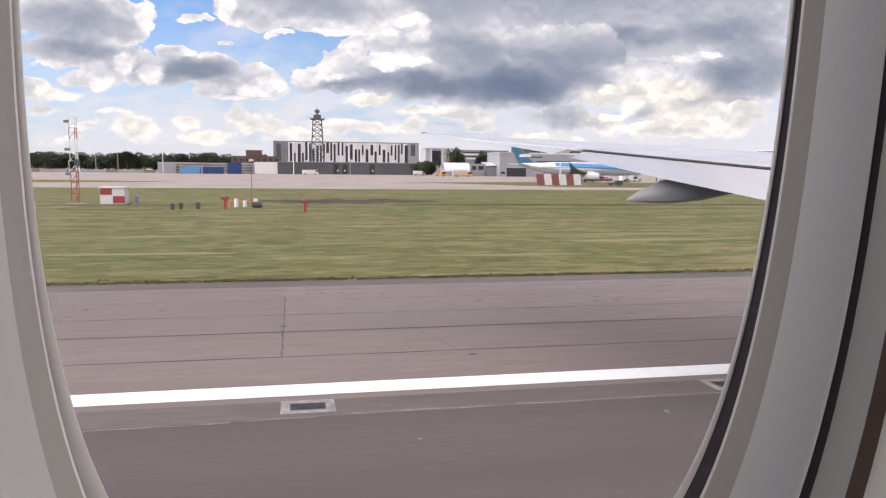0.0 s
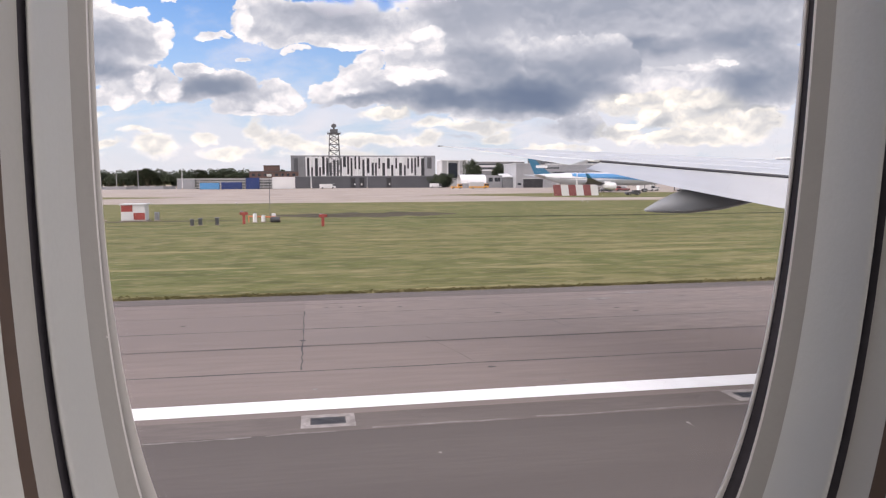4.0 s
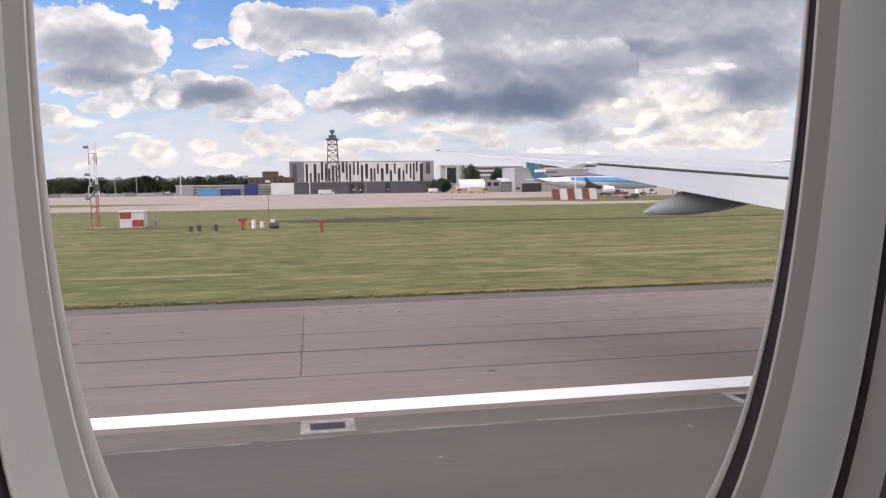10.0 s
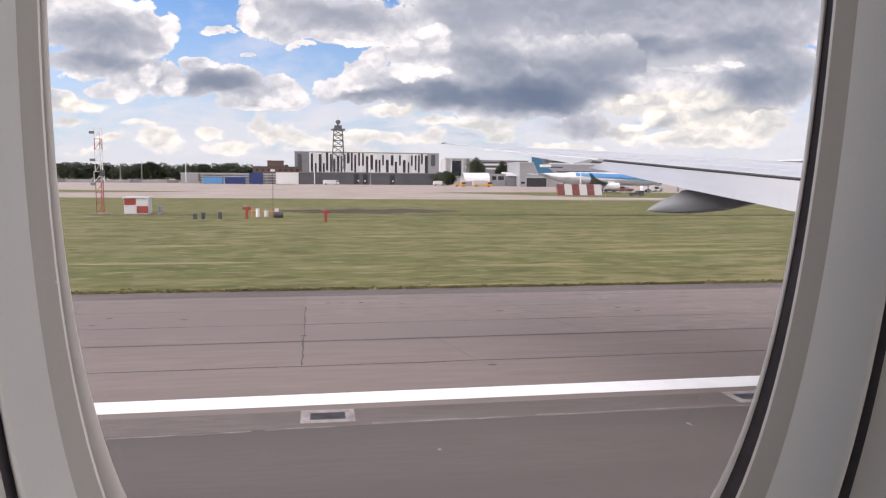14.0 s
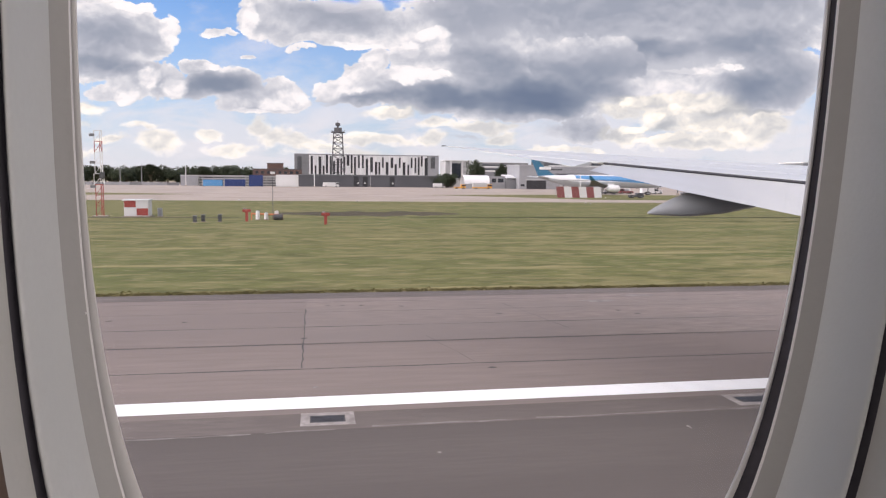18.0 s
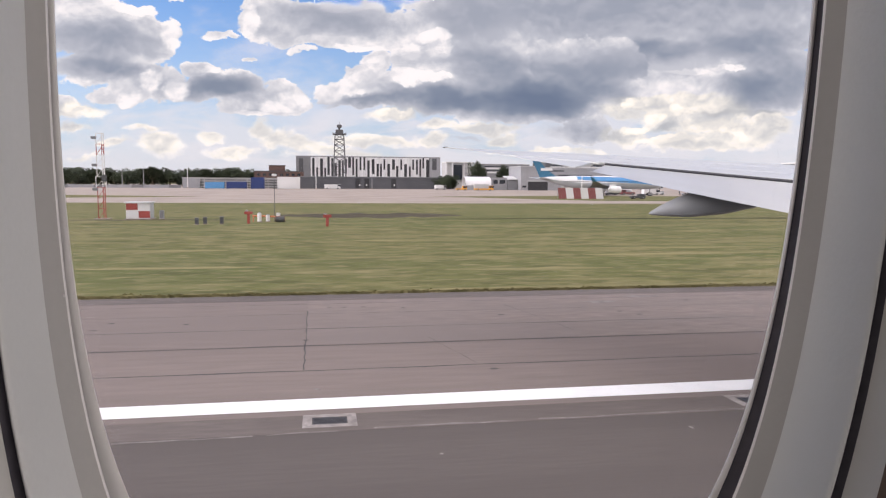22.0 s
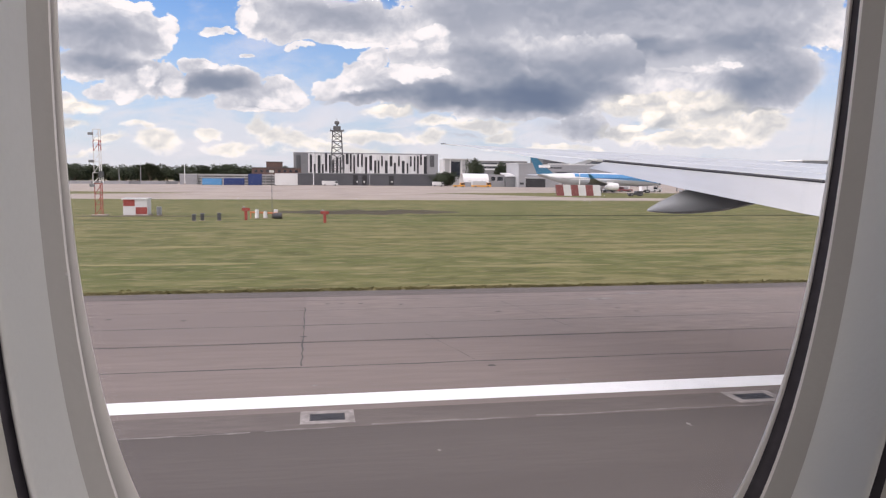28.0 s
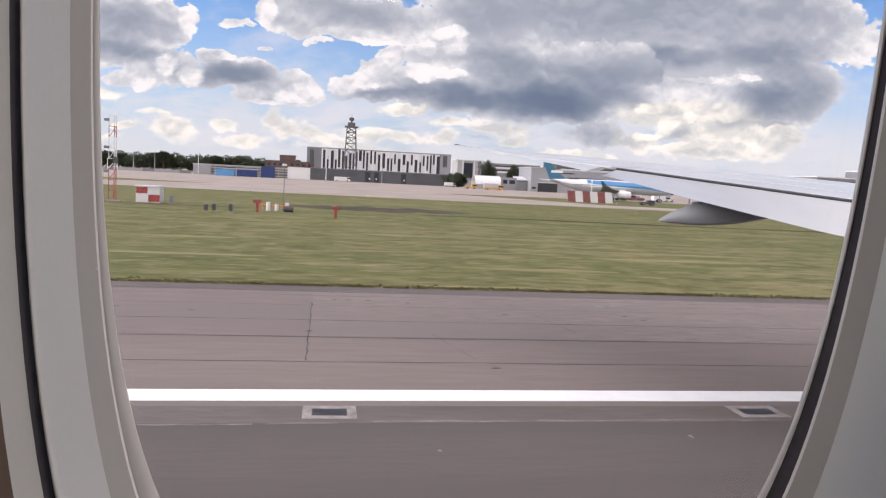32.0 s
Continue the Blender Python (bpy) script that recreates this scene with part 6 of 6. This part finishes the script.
for k in range(8):
    z0, z1 = k * 1.38, k * 1.38 + 1.38
    tone = M["sign_red" if k in (0, 1, 2, 6) else "white"]
    wide = 0.46 if k != 3 else 0.62
    for cx, cy in ((-wide, -0.3), (wide, -0.3), (0, 0.5)):
        part("leg", tube(bmesh.new(), (cx, cy, z0), (cx, cy, z1), 0.055, n=6), tone, glide)
    part("brace", tube(tube(bmesh.new(), (-wide, -0.3, z0), (wide, -0.3, z1), 0.035, n=5), (wide, -0.3, z0), (0, 0.5, z1), 0.035, n=5), tone, glide)
    part("girt", tube(bmesh.new(), (-wide, -0.3, z1), (wide, -0.3, z1), 0.04, n=5), tone, glide)
for z in (10.3, 6.8, 3.7):
    part("aerial", boxes((-1.05, -0.42, -0.5, -0.2, z, z + 0.34), bevel=0.04), M["slate"], glide, "dark grey aerial box")
part("equipment_box", boxes((0.1, 0.7, -0.55, -0.2, 4.9, 5.7), bevel=0.04), M["dark"], glide)
part("base", boxes((-0.9, 0.9, -0.7, 0.9, 0, 0.12)), M["concrete"], glide)


def marker_unit(x, y, head_w, h, label):
    t = thing("marker_unit", label, "instrument", "instrument units", at=(AT + x, y, 0))
    part("post", boxes((-0.16, 0.16, -0.14, 0.14, 0, h - 0.3)), M["sign_red"], t)
    part("head", boxes((-head_w / 2, head_w / 2, -0.25, 0.25, h - 0.32, h), bevel=0.03), M["sign_red"], t)
    part("cap", boxes((-head_w / 2 + 0.1, -head_w / 2 + 0.4, -0.1, 0.1, h, h + 0.16)), M["steel"], t)


marker_unit(2.2, 87, 0.95, 1.35, "red T-shaped instrument stand in the grass")
marker_unit(-7.0, 93, 0.95, 1.45, "red T-shaped instrument stand beside pale canisters")
for x, y, h in ((-5.9, 96, 1.1), (-4.9, 96.5, 0.85)):
    t = thing("canister", "pale upright canister on the grass", "instrument", "canisters", at=(AT + x, y, 0))
    part("body", tube(bmesh.new(), (0, 0, 0.1), (0, 0, h), 0.26, 0.24, 14), M["white"], t)
    part("base", tube(bmesh.new(), (0, 0, 0), (0, 0, 0.1), 0.34, 0.34, 12), M["concrete"], t)
    part("lid", tube(bmesh.new(), (0, 0, h), (0, 0, h + 0.12), 0.18, 0.08, 12), M["grey"], t)
rail = thing("pipe_rail", "low orange pipe rail between instrument stands", "rail", at=(AT - 5.2, 96.8, 0))
part("pipe", tube(bmesh.new(), (-1.6, 0, 0.75), (1.8, 0, 0.62), 0.1), M["sign_orange"], rail)
for lx in (-1.5, 0.1, 1.7):
    part("leg", tube(bmesh.new(), (lx, 0, 0), (lx, 0, 0.7), 0.06), M["sign_orange"], rail)
whip = thing("whip_aerial", "thin dark pole with a small white box on top", "mast", at=(AT - 4.1, 97, 0))
part("pole", tube(bmesh.new(), (0, 0, 0), (0, 0, 5.9), 0.045, 0.03), M["tower_steel"], whip)
part("head", boxes((-0.3, 0.3, -0.15, 0.15, 5.7, 6.0), bevel=0.03), M["white"], whip)
part("foot_box", boxes((0.2, 0.7, -0.2, 0.2, 0, 1.1), bevel=0.05), M["white"], whip, "pale box at the foot")
mound = thing("cable_drum", "dark low drum lying in the grass", "drum", at=(AT - 3.4, 96, 0))
part("drum", tube(bmesh.new(), (-0.5, 0, 0.35), (0.5, 0, 0.35), 0.36, n=16), M["dark"], mound)
part("flange", tube(bmesh.new(), (0.5, 0, 0.40), (0.58, 0, 0.40), 0.40, n=16), M["brick"], mound)
part("flange", tube(bmesh.new(), (-0.58, 0, 0.40), (-0.5, 0, 0.40), 0.40, n=16), M["brick"], mound)
for x, y, h in ((-12.7, 91, 0.75), (-11.9, 92, 0.8), (-10.0, 92, 0.85)):
    t = thing("ground_box", "small dark weathered box standing in the grass", "box", "ground boxes", at=(AT + x, y, 0))
    part("body", boxes((-0.2, 0.2, -0.2, 0.2, 0.06, h), bevel=0.03), M["dark"], t)
    part("lid", boxes((-0.24, 0.24, -0.24, 0.24, h, h + 0.06)), M["slate"], t)
    part("base", boxes((-0.26, 0.26, -0.26, 0.26, 0, 0.06)), M["concrete"], t)
for x0, x1, y0, y1, mat in ((-4, 23, 104, 122, "bare_earth"), (14, 150, 100.0, 104.6, "ditch"), (-32, -8, 100, 103, "bare_earth"), (20, 90, 92.5, 93.6, "long_grass"), (-26, -14, 92, 93, "long_grass")):
    rr = random.Random(int(x0 * 3 + y0))
    n = 20
    lo = [(AT + x0 + (x1 - x0) * i / n, (y0 + y1) / 2 - (y1 - y0) / 2 * math.sin(math.pi * (0.02 + 0.96 * i / n)) ** 0.5 * rr.uniform(0.4, 1.0)) for i in range(n + 1)]
    hi = [(AT + x0 + (x1 - x0) * i / n, (y0 + y1) / 2 + (y1 - y0) / 2 * math.sin(math.pi * (0.02 + 0.96 * i / n)) ** 0.5 * rr.uniform(0.4, 1.0)) for i in range(n, -1, -1)]
    part("bare_patch", slab(lo + hi, -0.1, 0.006), M[mat], ground, "darker trampled patch in the grass")
for x, y in ((11, 168.5), (-14, 170), (60, 160)):
    edge_light(AT + x, y - 4, "small pale taxiway edge light on a short stem")
rnd = random.Random(33)
for i in range(40):
    tree(-370 - i * 9 + rnd.uniform(-3, 3), 470 + rnd.uniform(-12, 40), rnd.uniform(9, 16), i)

# ---- the airfield ahead: piers, parked jets, hangars ----
terminal_block(262, 372, 150, 46, 17, "long grey pier terminal with a curved end and dark doors", "grey", ((6, 60, 9, 11), (80, 144, 9, 11)), ((10, 18, 0, 4.5), (40, 52, 0, 4.5), (90, 110, 0, 4.5)), 1.0)
terminal_block(300, 420, 140, 30, 21, "red-roofed upper terminal storey behind the pier", "pale", ((4, 136, 17.5, 19.5),), (), 0.6)
for x, turn in ((270, 186), (330, -6), (392, 184), (440, -8)):
    jet_bridge(x, 362, turn, 26)
airliner(345, 262, 182, 58, "white airliner with a red, white and blue tail at the pier", "navy", "jet_white", "red")
airliner(440, 330, 176, 56, "white airliner with a red bird-like tail mark", "jet_white", "jet_white", "jet_white", "red")
airliner(520, 344, 178, 50, "small white airliner parked beyond the pier", "jet_white", "jet_white", "red")
terminal_block(520, 470, 240, 40, 14, "long white terminal pier with red roof edge", "white", ((10, 90, 7, 10), (120, 220, 7, 10)), ((20, 50, 0, 5), (150, 190, 0, 5)), 1.0)
terminal_block(770, 476, 60, 40, 16, "white terminal block with a large dark screen wall", "white", ((18, 50, 4, 13),), (), 1.0)
terminal_block(850, 500, 220, 30, 9, "low white pier with ground-level gates", "pale", ((6, 210, 5, 7),), ((20, 60, 0, 3.5),), 0.6)
for x, y, ln, tail in ((960, 520, 60, "navy"), (1060, 470, 62, "jet_white"), (1180, 430, 58, "navy")):
    airliner(x, y, 180, ln, "white long-haul airliner parked on the far apron", "jet_white", "jet_white", tail)
terminal_block(1080, 700, 190, 60, 17, "wide grey hangar with a long dark front", "grey", ((6, 184, 3, 9),), (), 1.0, "hangar")
terminal_block(900, 640, 120, 30, 8, "low grey apron building with dark bays", "grey", ((4, 116, 4, 6),), ((10, 100, 0, 3.5),), 0.5, "apron_building")
for x, y, h in ((930, 620, 38), (1120, 690, 30), (1126, 692, 28)):
    t = thing("chimney", "slim pale chimney stack with a dark ringed top", "chimney", "chimneys", at=(x, y, 0))
    part("shaft", tube(bmesh.new(), (0, 0, 0), (0, 0, h), 1.2, 0.9, 14), M["grey"], t)
    part("collar", tube(bmesh.new(), (0, 0, h - 1.5), (0, 0, h), 1.5, 1.5, 14), M["dark"], t)
tank = thing("water_tank", "pale grey ribbed water tower behind the hangars", "tank", at=(905, 660, 0))
part("tank", tube(bmesh.new(), (0, 0, 8), (0, 0, 20), 7, 7, 24), M["pale"], tank)
for k in range(6):
    part("leg", tube(bmesh.new(), (5.5 * math.cos(k * 1.047), 5.5 * math.sin(k * 1.047), 0), (5.5 * math.cos(k * 1.047), 5.5 * math.sin(k * 1.047), 8), 0.4), M["steel"], tank)
for x in (930, 946, 975, 1002, 1040):
    vehicle("box_lorry", x, 262, 180, 9, 2.6, 3.4, "white", "white box lorry waiting on the apron", "truck", 0.25, 1.1, "white")
taxi_sign(430, 96, 7.0, 0.8, 0, "white", "long white taxiway sign board in the grass")
taxi_sign(690, 104, 6.0, 0.8, 0, "white", "white taxiway sign board in the grass")
tagged(part("taxiway_exit", slab([(395, EDGE), (470, EDGE), (500, 70), (470, 120), (380, 130), (330, 150), (330, 128), (380, 108), (420, 80)], -0.2, 0.011), M["taxi"]), "grey taxiway looping off through the grass", "taxiway", kind="structure")
tagged(part("taxiway_dark", slab([(880, EDGE), (1060, EDGE), (1010, 58), (900, 66), (860, 60)], -0.2, 0.011), M["asphalt_patch"]), "dark fresh asphalt taxiway fan beside the runway", "taxiway", kind="structure")
mark = thing("closed_mark", "white painted cross on the shoulder", "road marking", at=(428, 33.5, 0.016))
for a in (14, -14):
    q = Matrix.Rotation(radians(a), 4, "Z")
    bm = boxes((-4.5, 4.5, -0.2, 0.2, -0.01, 0.003 if a > 0 else 0.006))
    bm.transform(q)
    part("bar", bm, M["line"], mark)
tagged(part("runway_marking", slab([(-78, 6.0), (-48, 6.0), (-48, 13.0), (-78, 13.0)], -0.1, 0.018), M["line"]), "broad white runway marking block", "road marking", kind="structure")
tagged(part("yellow_line", ribbon([(-86, 12), (-66, 15), (-52, 19), (-44, 26), (-40, 36), (-36, 50)], 0.3, 0.022), M["yellow"]), "thin yellow taxi line curving off the runway", "road marking", kind="structure")
